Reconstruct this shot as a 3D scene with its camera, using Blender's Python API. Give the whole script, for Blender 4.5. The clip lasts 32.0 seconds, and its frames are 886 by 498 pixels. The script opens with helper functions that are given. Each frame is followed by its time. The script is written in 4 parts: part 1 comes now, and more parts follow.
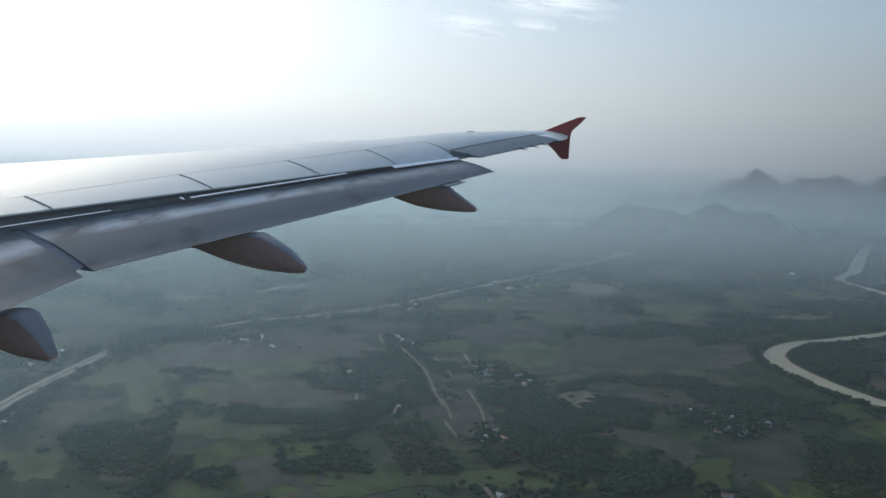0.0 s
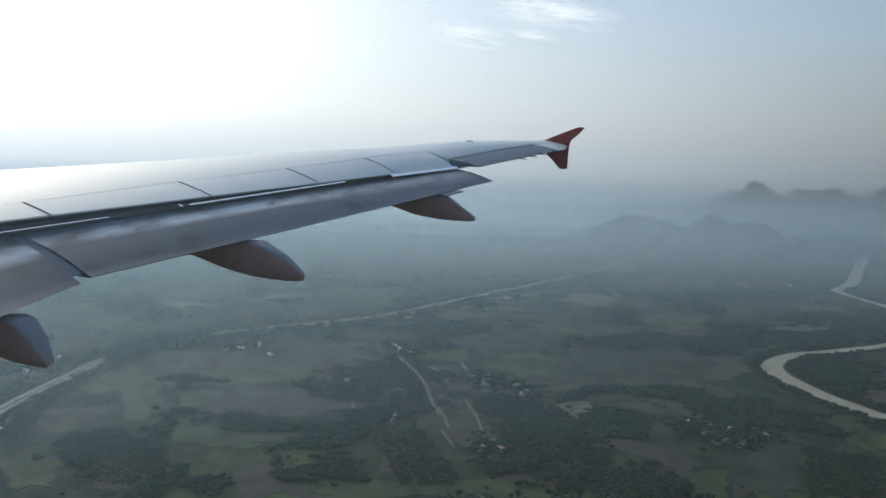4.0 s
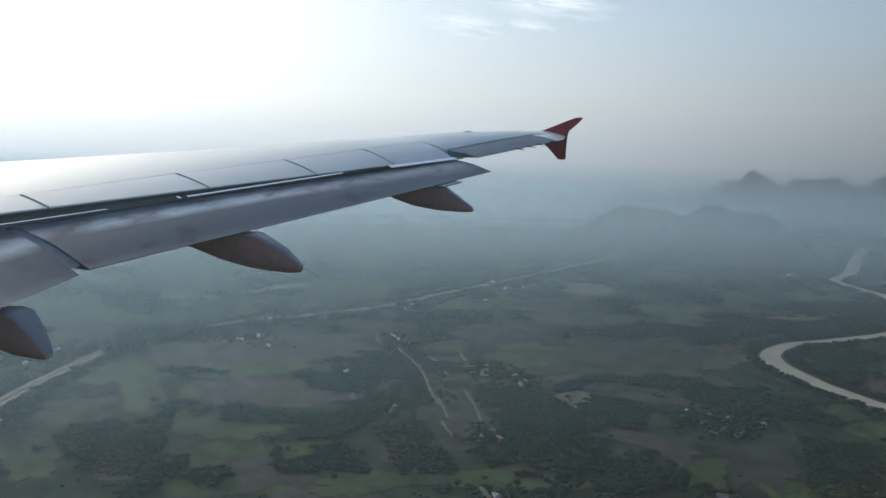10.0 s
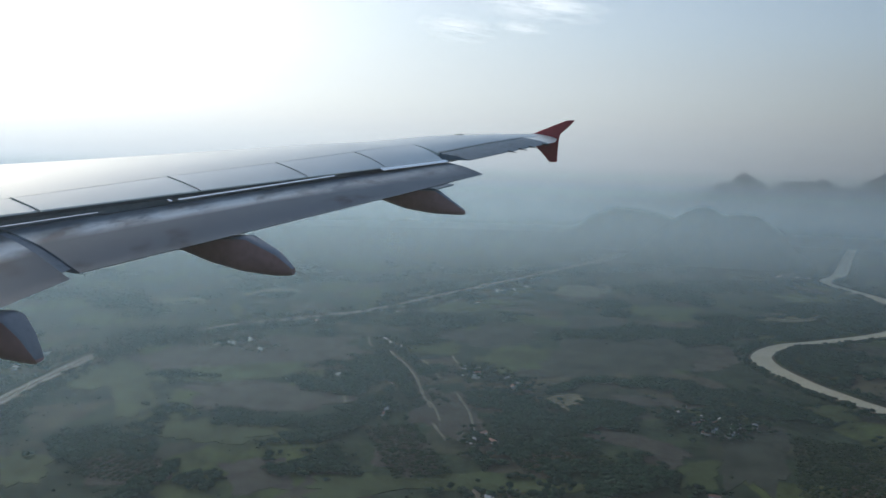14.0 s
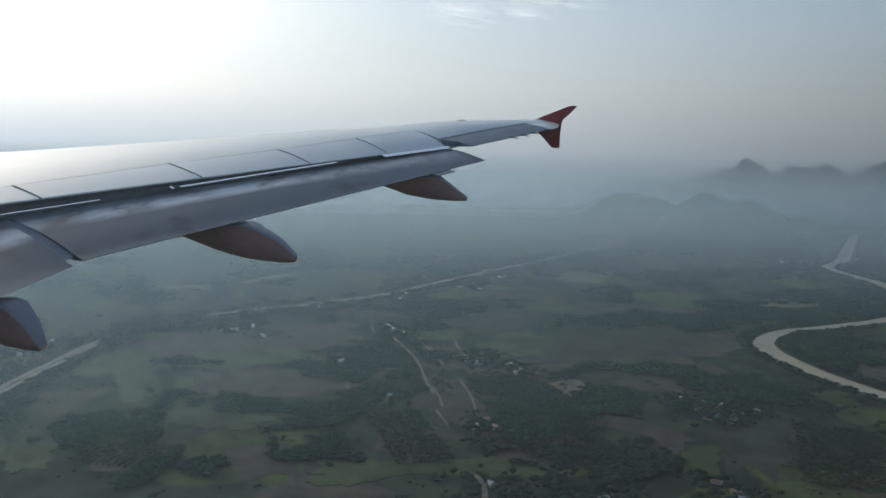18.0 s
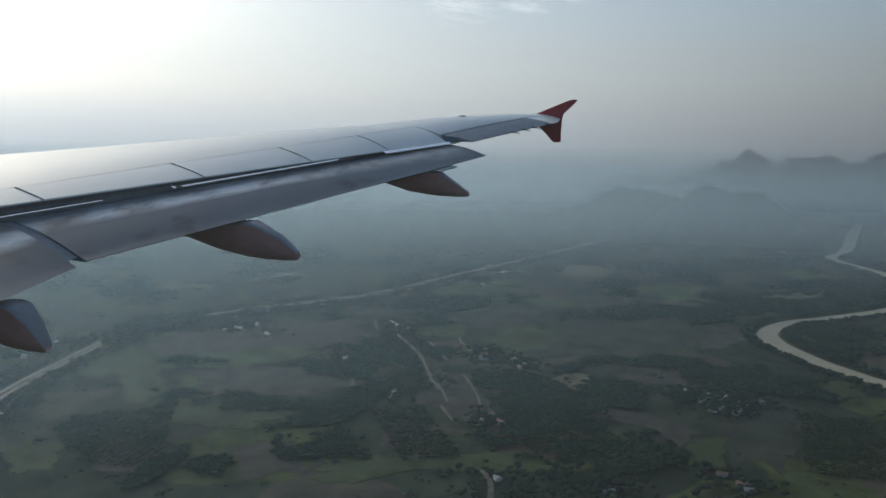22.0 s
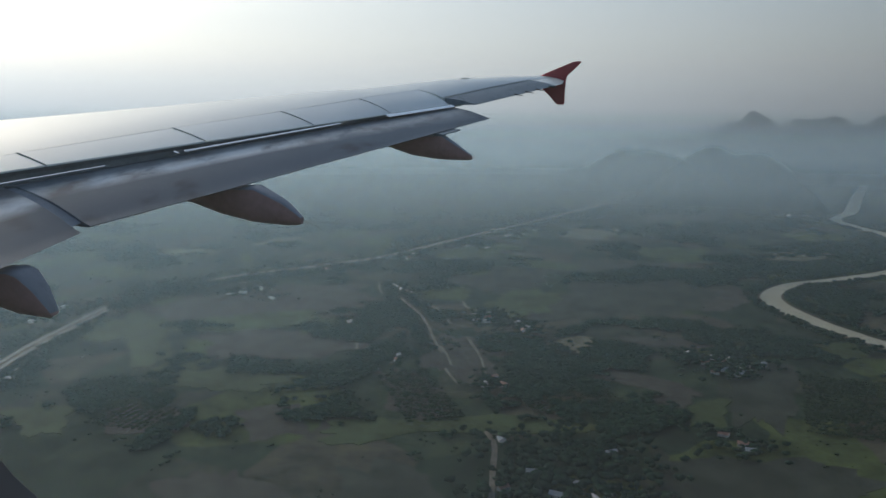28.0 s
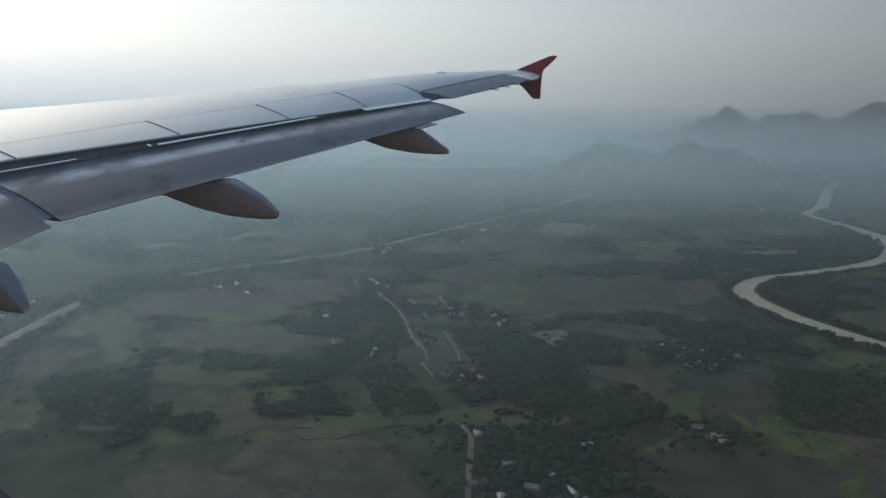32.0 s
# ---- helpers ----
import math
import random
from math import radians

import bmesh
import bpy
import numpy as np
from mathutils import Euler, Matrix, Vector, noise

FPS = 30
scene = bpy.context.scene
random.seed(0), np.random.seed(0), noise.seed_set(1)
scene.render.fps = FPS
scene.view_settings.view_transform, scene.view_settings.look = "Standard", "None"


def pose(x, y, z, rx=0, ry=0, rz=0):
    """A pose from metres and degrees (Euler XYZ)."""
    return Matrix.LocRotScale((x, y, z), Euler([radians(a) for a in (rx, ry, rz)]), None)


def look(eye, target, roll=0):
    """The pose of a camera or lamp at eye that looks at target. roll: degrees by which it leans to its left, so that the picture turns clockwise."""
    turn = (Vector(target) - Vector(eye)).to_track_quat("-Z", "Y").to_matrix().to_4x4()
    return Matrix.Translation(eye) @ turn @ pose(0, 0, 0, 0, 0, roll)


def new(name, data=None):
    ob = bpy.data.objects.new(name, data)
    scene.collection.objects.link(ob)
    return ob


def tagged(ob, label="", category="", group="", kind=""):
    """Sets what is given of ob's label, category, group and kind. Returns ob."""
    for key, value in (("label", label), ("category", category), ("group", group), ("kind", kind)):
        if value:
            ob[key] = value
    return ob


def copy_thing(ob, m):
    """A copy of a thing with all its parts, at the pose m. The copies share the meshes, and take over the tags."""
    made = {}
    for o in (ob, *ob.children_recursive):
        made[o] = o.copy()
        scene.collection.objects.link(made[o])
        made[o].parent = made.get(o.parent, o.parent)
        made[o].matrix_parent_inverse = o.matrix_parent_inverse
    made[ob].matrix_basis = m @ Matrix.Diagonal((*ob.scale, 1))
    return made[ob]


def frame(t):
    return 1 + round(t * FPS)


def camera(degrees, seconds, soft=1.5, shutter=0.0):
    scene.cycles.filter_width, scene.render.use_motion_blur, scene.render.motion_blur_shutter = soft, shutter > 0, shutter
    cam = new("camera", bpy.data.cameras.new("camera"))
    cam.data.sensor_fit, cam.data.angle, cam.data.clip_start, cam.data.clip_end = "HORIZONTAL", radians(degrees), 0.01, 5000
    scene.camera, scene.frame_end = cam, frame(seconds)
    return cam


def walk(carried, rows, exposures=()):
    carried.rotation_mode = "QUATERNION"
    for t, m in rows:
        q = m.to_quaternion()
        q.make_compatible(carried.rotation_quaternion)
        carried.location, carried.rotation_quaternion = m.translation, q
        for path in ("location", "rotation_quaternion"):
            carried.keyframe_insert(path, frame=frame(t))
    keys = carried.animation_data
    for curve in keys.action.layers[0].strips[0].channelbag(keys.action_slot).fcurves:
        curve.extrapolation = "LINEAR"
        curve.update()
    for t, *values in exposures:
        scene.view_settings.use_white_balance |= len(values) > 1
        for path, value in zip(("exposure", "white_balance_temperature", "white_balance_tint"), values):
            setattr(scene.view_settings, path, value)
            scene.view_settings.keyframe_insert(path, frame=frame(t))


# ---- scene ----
EXPO = -0.02       # stops
KELVIN, TINT = 6000.0, 5.0  # white balance
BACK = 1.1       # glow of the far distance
H = 350.0        # height of the aeroplane over the plain
cam = camera(57.0, 32.0, soft=1.5)
# seconds, place in the aeroplane's axes (x outboard, y forward, z up), turn in degrees
PATH = [
    (0, 0.001, -0.001, 0.000, 84.24, -1.21, -78.95),
    (0.5, 0.001, -0.001, 0.000, 84.04, -1.47, -79.11),
    (1, 0.001, -0.001, 0.001, 83.97, -1.55, -79.10),
    (1.5, 0.001, -0.001, 0.000, 84.28, -1.59, -79.14),
    (2, 0.000, -0.000, 0.000, 84.61, -1.75, -79.20),
    (2.5, 0.001, -0.001, 0.001, 84.33, -1.59, -79.23),
    (3, 0.000, -0.001, 0.001, 84.68, -1.48, -79.03),
    (3.5, 0.000, -0.000, 0.000, 84.87, -1.65, -79.00),
    (5.5, 0.001, -0.001, 0.000, 84.79, -1.41, -79.26),
    (6, 0.001, -0.001, 0.000, 84.74, -1.18, -79.07),
    (6.5, 0.001, -0.001, 0.001, 84.65, -1.36, -78.96),
    (7, 0.001, -0.001, 0.001, 84.63, -1.58, -78.92),
    (7.5, 0.000, -0.001, 0.001, 84.60, -1.45, -79.29),
    (8, -0.000, -0.000, 0.001, 84.54, -1.10, -78.89),
    (8.5, 0.001, -0.001, 0.001, 84.52, -0.90, -78.84),
    (9, 0.001, -0.001, 0.001, 84.43, -1.16, -78.72),
    (9.5, 0.002, -0.001, 0.001, 84.33, -1.24, -78.44),
    (10, 0.001, -0.001, 0.001, 84.23, -1.44, -79.16),
    (10.5, 0.001, -0.001, 0.001, 84.29, -0.89, -79.53),
    (11, -0.000, -0.000, 0.001, 84.38, -0.71, -79.82),
    (11.5, 0.000, -0.001, 0.001, 84.40, -1.06, -79.96),
    (12, 0.000, -0.001, 0.000, 84.48, -1.16, -79.64),
    (12.5, 0.000, -0.001, 0.000, 84.52, -0.89, -79.66),
    (13, 0.000, -0.000, 0.001, 84.60, -1.15, -79.63),
    (13.5, 0.001, -0.001, 0.000, 84.47, -1.64, -79.72),
    (14, 0.000, -0.000, -0.000, 84.44, -1.36, -79.74),
    (14.5, 0.001, -0.001, 0.000, 84.31, -1.60, -79.77),
    (16.5, 0.000, -0.001, 0.000, 83.85, -1.06, -79.23),
    (17, 0.000, -0.001, 0.000, 83.73, -1.06, -79.24),
    (17.5, -0.000, -0.000, -0.000, 83.64, -0.90, -79.42),
    (18, 0.001, -0.001, 0.000, 83.48, -1.19, -79.59),
    (18.5, -0.001, 0.000, -0.000, 83.28, -0.66, -79.65),
    (19, 0.000, -0.000, 0.000, 83.02, -0.89, -80.41),
    (19.5, -0.000, -0.000, -0.000, 83.10, -1.13, -79.78),
    (20, 0.002, -0.001, 0.000, 83.30, -0.93, -79.73),
    (20.5, -0.000, 0.000, -0.000, 83.38, -0.73, -79.78),
    (21, -0.000, 0.000, -0.000, 83.67, -0.31, -79.45),
    (21.5, -0.000, -0.000, 0.000, 83.03, 0.02, -79.37),
    (22, 0.000, -0.000, -0.000, 83.19, -0.38, -79.51),
    (22.5, -0.000, 0.000, -0.000, 82.76, -0.62, -79.31),
    (23, -0.000, -0.000, -0.000, 82.25, -0.80, -79.52),
    (23.5, 0.002, -0.002, 0.000, 81.58, -0.55, -80.27),
    (24, -0.000, -0.000, -0.000, 81.10, -0.65, -80.29),
    (24.5, 0.000, -0.000, 0.000, 80.92, -0.14, -79.66),
    (25, 0.001, -0.000, 0.000, 80.91, -0.16, -78.80),
    (25.5, 0.000, -0.001, -0.000, 80.90, -0.13, -79.38),
    (27.5, 0.001, -0.001, 0.000, 80.76, -0.07, -79.37),
    (28, -0.000, -0.000, 0.000, 80.65, -0.08, -79.31),
    (28.5, 0.001, -0.001, -0.000, 80.60, 0.22, -79.95),
    (29, 0.000, -0.001, 0.000, 80.30, 0.01, -80.66),
    (29.5, -0.002, 0.001, -0.001, 80.01, -0.50, -80.28),
    (30, 0.000, 0.000, -0.000, 79.90, -0.82, -80.53),
    (30.5, 0.001, -0.001, 0.000, 80.10, -1.07, -80.42),
    (31, -0.001, 0.000, -0.000, 80.39, -0.24, -81.04),
    (31.5, -0.000, -0.000, -0.000, 80.54, 0.06, -80.34),
    (32, -0.000, -0.000, -0.000, 80.24, -0.29, -80.95),
]
walk(cam, [(t, pose(x, y, H + z, rx, ry, rz)) for t, x, y, z, rx, ry, rz in PATH],
     exposures=[(0.0, EXPO, KELVIN, TINT), (14.0, EXPO, KELVIN, TINT), (17.0, EXPO - 0.14, KELVIN + 50, TINT), (20.0, EXPO - 0.27, KELVIN + 90, TINT), (23.0, EXPO - 0.34, KELVIN + 120, TINT), (28.0, EXPO - 0.22, KELVIN + 180, TINT), (32.0, EXPO - 0.20, KELVIN + 180, TINT)])

# ---------------------------------------------------------------- light
SUN_AZ, SUN_EL = 51.0, 27.0          # degrees: from outboard towards forward; above the horizon
world = bpy.data.worlds.new("hazy_sky")
scene.world = world
world.use_nodes = True
wn = world.node_tree
wn.nodes.clear()
w_out = wn.nodes.new("ShaderNodeOutputWorld")
w_bg = wn.nodes.new("ShaderNodeBackground")
w_sky = wn.nodes.new("ShaderNodeTexSky")
w_sky.sky_type = "NISHITA"
w_sky.sun_disc = False
w_sky.sun_elevation = radians(SUN_EL)
w_sky.sun_rotation = radians(90.0 - SUN_AZ)
w_sky.air_density = 1.0
w_sky.dust_density = 2.6
w_sky.ozone_density = 1.6
w_bg.inputs["Strength"].default_value = 0.135
wn.links.new(w_sky.outputs[0], w_bg.inputs[0])
wn.links.new(w_bg.outputs[0], w_out.inputs[0])

sun_dir = Vector((math.cos(radians(SUN_EL)) * math.cos(radians(SUN_AZ)),
                  math.cos(radians(SUN_EL)) * math.sin(radians(SUN_AZ)), math.sin(radians(SUN_EL))))
sun = new("sun", bpy.data.lights.new("sun", "SUN"))
sun.data.energy, sun.data.angle, sun.data.color = 1.8, radians(4.0), (1.0, 0.94, 0.85)
sun.matrix_world = look(sun_dir * 1000.0 + Vector((0, 0, H)), (0, 0, H))


# ---------------------------------------------------------------- materials
def nodes_of(name):
    m = bpy.data.materials.new(name)
    m.use_nodes = True
    return m, m.node_tree, m.node_tree.nodes["Principled BSDF"]


def add(tree, kind, **inputs):
    n = tree.nodes.new(kind)
    for k, v in inputs.items():
        n.inputs[k.replace("_", " ")].default_value = v
    return n


def ramp(tree, fac, stops):
    r = tree.nodes.new("ShaderNodeValToRGB")
    while len(r.color_ramp.elements) < len(stops):
        r.color_ramp.elements.new(0.5)
    for e, (p, c) in zip(r.color_ramp.elements, stops):
        e.position, e.color = p, (*c, 1.0) if len(c) == 3 else c
    tree.links.new(fac, r.inputs[0])
    return r


def noise_tex(tree, scale, detail=4.0, rough=0.55, stretch=None):
    co = tree.nodes.new("ShaderNodeTexCoord")
    n = add(tree, "ShaderNodeTexNoise", Scale=scale, Detail=detail, Roughness=rough)
    if stretch:
        mp = tree.nodes.new("ShaderNodeMapping")
        mp.inputs["Scale"].default_value = stretch
        tree.links.new(co.outputs["Object"], mp.inputs[0])
        tree.links.new(mp.outputs[0], n.inputs["Vector"])
    else:
        tree.links.new(co.outputs["Object"], n.inputs["Vector"])
    return n


def surface(name, colour, rough=0.5, metal=0.0, vary=0.25, scale=3.0, stretch=None, bump=0.0, spec=0.5, fine=12.0, gloss_vary=0.22, stain=None):
    """Paint, metal or earth: colour varied at two scales, with varied gloss and slight relief."""
    m, t, b = nodes_of(name)
    big = noise_tex(t, scale, 5.0, 0.6, stretch)
    small = noise_tex(t, scale * fine, 3.0, 0.6, stretch)
    mixn = t.nodes.new("ShaderNodeMath")
    mixn.operation = "MULTIPLY_ADD"
    mixn.inputs[1].default_value = 0.35
    t.links.new(small.outputs["Fac"], mixn.inputs[0])
    half = t.nodes.new("ShaderNodeMath")
    half.operation = "MULTIPLY"
    half.inputs[1].default_value = 0.65
    t.links.new(big.outputs["Fac"], half.inputs[0])
    t.links.new(half.outputs[0], mixn.inputs[2])
    lo = tuple(c * (1 - vary) for c in colour)
    hi = tuple(min(1.0, c * (1 + vary)) for c in colour)
    r = ramp(t, mixn.outputs[0], [(0.3, lo), (0.7, hi)])
    if stain:
        spots = noise_tex(t, stain[0], 4.0, 0.65, stretch)
        amount = ramp(t, spots.outputs["Fac"], [(0.56, (0, 0, 0)), (0.70, (stain[2],) * 3)])
        blend = t.nodes.new("ShaderNodeMix")
        blend.data_type = "RGBA"
        t.links.new(amount.outputs[0], blend.inputs["Factor"])
        t.links.new(r.outputs[0], blend.inputs["A"])
        blend.inputs["B"].default_value = (*stain[1], 1.0)
        t.links.new(blend.outputs["Result"], b.inputs["Base Color"])
    else:
        t.links.new(r.outputs[0], b.inputs["Base Color"])
    rr = ramp(t, mixn.outputs[0], [(0.3, (min(1, rough * (1 + gloss_vary)),) * 3), (0.7, (rough * (1 - gloss_vary),) * 3)])
    t.links.new(rr.outputs[0], b.inputs["Roughness"])
    b.inputs["Metallic"].default_value = metal
    b.inputs["Specular IOR Level"].default_value = spec
    if bump:
        bn = t.nodes.new("ShaderNodeBump")
        bn.inputs["Strength"].default_value = bump
        bn.inputs["Distance"].default_value = 0.02
        t.links.new(small.outputs["Fac"], bn.inputs["Height"])
        t.links.new(bn.outputs[0], b.inputs["Normal"])
    return m


M_WING = surface("wing_grey_paint", (0.69, 0.70, 0.64), 0.30, 0.0, 0.09, 0.5, (0.4, 1.6, 1), 0.0, 0.5, 6.0, 0.03)
M_SPOILER = surface("spoiler_grey_paint", (0.75, 0.755, 0.69), 0.30, 0.0, 0.10, 0.6, (0.5, 1.5, 1), 0.0, 0.55, 6.0, 0.03)
M_FLAP = surface("flap_worn_grey_paint", (0.17, 0.21, 0.24), 0.55, 0.0, 0.14, 0.6, (0.5, 1.4, 1), 0.0, 0.22, stain=(1.6, (0.030, 0.045, 0.062), 0.5))


def worn_flap():
    """Flap paint worn to pale metal in streaks; the mesh's "wear" says how far the wear has gone."""
    m, t, b = nodes_of("worn_flap_paint")
    wear = t.nodes.new("ShaderNodeAttribute")
    wear.attribute_name = "wear"
    streak = noise_tex(t, 1.7, 5.0, 0.62, (0.9, 2.6, 1))
    spots = ramp(t, streak.outputs["Fac"], [(0.30, (0.25, 0.25, 0.25)), (0.40, (0.7, 0.7, 0.7)), (0.50, (1, 1, 1))])
    amount = t.nodes.new("ShaderNodeMath")
    amount.operation = "MULTIPLY"
    t.links.new(wear.outputs["Fac"], amount.inputs[0])
    t.links.new(spots.outputs[0], amount.inputs[1])
    tone = noise_tex(t, 2.2, 4.0, 0.6, (1.0, 2.0, 1))
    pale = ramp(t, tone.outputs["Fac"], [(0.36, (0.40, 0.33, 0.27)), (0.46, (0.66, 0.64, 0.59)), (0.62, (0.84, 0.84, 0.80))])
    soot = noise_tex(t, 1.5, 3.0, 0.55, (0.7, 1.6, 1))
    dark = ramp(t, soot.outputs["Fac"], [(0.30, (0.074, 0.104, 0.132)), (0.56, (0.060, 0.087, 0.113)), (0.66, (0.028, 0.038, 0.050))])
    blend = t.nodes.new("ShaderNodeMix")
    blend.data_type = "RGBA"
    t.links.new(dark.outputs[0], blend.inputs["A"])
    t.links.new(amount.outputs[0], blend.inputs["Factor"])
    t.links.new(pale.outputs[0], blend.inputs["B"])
    t.links.new(blend.outputs["Result"], b.inputs["Base Color"])
    b.inputs["Metallic"].default_value = 0.0
    b.inputs["Roughness"].default_value = 0.45
    b.inputs["Specular IOR Level"].default_value = 0.25
    return m


M_WORN = worn_flap()
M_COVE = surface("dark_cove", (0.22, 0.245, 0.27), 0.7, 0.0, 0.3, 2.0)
# polished near-white metal that imitates daylight through the slot
M_SLOT_LIGHT = surface("slot_daylight_metal", (1.0, 0.97, 0.92), 0.12, 0.9, 0.03, 2.0)
M_JOINT = surface("panel_joint_sealant", (0.22, 0.225, 0.23), 0.7, 0.0, 0.2, 3.0)
M_RED = surface("red_paint", (0.36, 0.025, 0.035), 0.38, 0.0, 0.15, 1.5)
M_FAIR = surface("fairing_red_paint", (0.42, 0.235, 0.22), 0.45, 0.0, 0.25, 1.6, None)
M_FAIR_TOP = surface("fairing_grey_paint", (0.24, 0.24, 0.26), 0.5, 0.0, 0.2, 1.8)
M_WICK = surface("black_rod", (0.03, 0.03, 0.03), 0.6, 0.0, 0.2, 5.0)
M_CABIN = surface("cabin_plastic", (0.32, 0.30, 0.28), 0.6, 0.0, 0.08, 4.0)
M_BEZEL = surface("window_bezel_plastic", (0.06, 0.055, 0.055), 0.55, 0.0, 0.1, 6.0)


# ---------------------------------------------------------------- builders
def part(name, bm, material, parent=None, label="", smooth=True, category="", kind="", group=""):
    me = bpy.data.meshes.new(name)
    bmesh.ops.recalc_face_normals(bm, faces=bm.faces)
    if smooth:
        for fc in bm.faces:
            fc.smooth = True
    bm.to_mesh(me)
    bm.free()
    me.materials.append(material)
    if smooth:
        me.set_sharp_from_angle(angle=radians(38))
    ob = new(name, me)
    if parent:
        ob.parent = parent
    return tagged(ob, label, category, group, kind)


def loft(loops, closed=True, caps=True):
    """Skin between loops of equal length."""
    bm = bmesh.new()
    vs = [[bm.verts.new(p) for p in lp] for lp in loops]
    n = len(loops[0])
    for a, b in zip(vs, vs[1:]):
        for i in range(n if closed else n - 1):
            j = (i + 1) % n
            bm.faces.new((a[i], a[j], b[j], b[i]))
    if caps and closed:
        bm.faces.new(vs[0])
        bm.faces.new(list(reversed(vs[-1])))
    return bm


def sheet(outline, z0, z1):
    """A slab with this outline in plan."""
    bm = bmesh.new()
    lo = [bm.verts.new((x, y, z0)) for x, y in outline]
    hi = [bm.verts.new((x, y, z1)) for x, y in outline]
    bm.faces.new(hi)
    n = len(lo)
    for i in range(n):
        j = (i + 1) % n
        bm.faces.new((lo[i], lo[j], hi[j], hi[i]))
    return bm


def lerp(a, b, u):
    return a + (b - a) * u


def table(x, pairs):
    """Straight lines between (x, value) pairs."""
    if x <= pairs[0][0]:
        return pairs[0][1]
    for (xa, va), (xb, vb) in zip(pairs, pairs[1:]):
        if x <= xb:
            return lerp(va, vb, (x - xa) / (xb - xa))
    return pairs[-1][1]


def empty(name, label, category, group="", kind=""):
    return tagged(new(name), label, category, group, kind)


# ---------------------------------------------------------------- the wing
# plan and height of the fixed trailing edge (the spoilers' rear edge), of the leading edge and of the crest
def y_te(x):
    return 3.758 - 0.2867 * (x - 5.065)


def z_te(x):
    return -0.3515 + 0.0796 * (x - 5.065) + 0.033 * max(0.0, x - 11.2)


def chord(x):
    return 6.96 - 0.52 * (x - 5.065) - y_te(x)


def crest(x):
    return table(x, [(5.0, 0.17), (7.0, 0.185), (8.6, 0.205), (10.35, 0.232), (12.8, 0.218), (14.5, 0.15), (15.3, 0.10), (15.62, 0.08)])


def rise(u):
    return 1 - (1 - u / 0.6) ** 3 if u < 0.6 else 1 - 0.85 * ((u - 0.6) / 0.4) ** 2.2


def upper(x, fwd, lift=0.0):
    """A point of the upper skin, fwd metres ahead of the fixed trailing edge."""
    u = fwd / chord(x)
    return Vector((x, y_te(x) + fwd, H + z_te(x) + crest(x) * rise(u) + lift))


def lower(x, fwd):
    u = fwd / chord(x)
    z = z_te(x) - table(x, [(11.0, 0.05), (14.5, 0.02), (15.6, 0.008)]) * (1 - u) + crest(x) * 0.15 * u - table(x, [(13.0, 0.075), (15.6, 0.02)]) * chord(x) * max(0.0, math.sin(math.pi * u)) ** 0.8
    return Vector((x, y_te(x) + fwd, H + z))


wing = empty("aircraft_wing", "grey airliner wing with flaps partly lowered and red tip fence", "aircraft wing")
X_AIL = 11.28
US = [0.0, 0.02] + [0.04 * k for k in range(1, 23)] + [0.91, 0.94, 0.965, 0.985, 1.0]


def wing_loop(x, back):
    c = chord(x)
    us = [back / c + (1 - back / c) * u for u in US]
    return [upper(x, u * c) for u in us] + [lower(x, u * c) for u in reversed(us[:-1])]


def spoiler_chord(x):
    return table(x, [(3.0, 0.26), (5.0, 0.30), (6.6, 0.40), (9.6, 0.47), (11.2, 0.50)])


xs_in = [lerp(0.6, X_AIL, k / 60) for k in range(61)]
part("wing_box_inner", loft([wing_loop(x, spoiler_chord(x) + 0.004) for x in xs_in]), M_WING, wing)
xs_out = [lerp(X_AIL + 0.002, 15.6, k / 40) for k in range(41)]
part("wing_box_outer", loft([wing_loop(x, table(x, [(11.3, 0.15), (14.45, 0.14), (15.6, 0.12)])) for x in xs_out]), M_WING, wing)

# spoilers, each a thin panel with its own edges
edges = [0.6, 2.0, 3.545, 5.065, 6.585, 8.105, 9.625, 11.145]
for xa, xb in zip(edges, edges[1:]):
    loops = []
    for k in range(9):
        x = lerp(xa + 0.012, xb - 0.012, k / 8)
        ch = spoiler_chord(x)
        top = [upper(x, f * ch, 0.002) + Vector((0.27 * f * ch, -0.0775 * f * ch, 0.0215 * f * ch)) for f in (0, 0.2, 0.45, 0.7, 0.995)]
        bot = [p - Vector((0, 0, 0.012 + 0.06 * f)) for p, f in zip(top, (0, 0.2, 0.45, 0.7, 0.995))]
        loops.append(top + list(reversed(bot)))
    part("spoiler", loft(loops), M_SPOILER, wing)


def strip(points_a, points_b, thick):
    """A thin raised band between two lines of points."""
    bm = bmesh.new()
    up = Vector((0, 0, thick))
    va = [bm.verts.new(p) for p in points_a]
    vb = [bm.verts.new(p) for p in points_b]
    ta = [bm.verts.new(Vector(p) + up) for p in points_a]
    tb = [bm.verts.new(Vector(p) + up) for p in points_b]
    for i in range(len(va) - 1):
        bm.faces.new((ta[i], ta[i + 1], tb[i + 1], tb[i]))
        bm.faces.new((va[i], va[i + 1], ta[i + 1], ta[i]))
        bm.faces.new((vb[i], tb[i], tb[i + 1], vb[i + 1]))
    return bm


# dark joints between the spoilers
for x in edges[1:-1]:
    ch = spoiler_chord(x)
    run = [upper(x, f * ch, 0.006) + Vector((0.27 * f * ch, -0.0775 * f * ch, 0.0215 * f * ch)) for f in (0, 0.25, 0.5, 0.75, 1.0)]
    part("panel_joint", strip([p + Vector((-0.004, 0, 0)) for p in run], [p + Vector((0.004, 0, 0)) for p in run], 0.003), M_JOINT, wing)
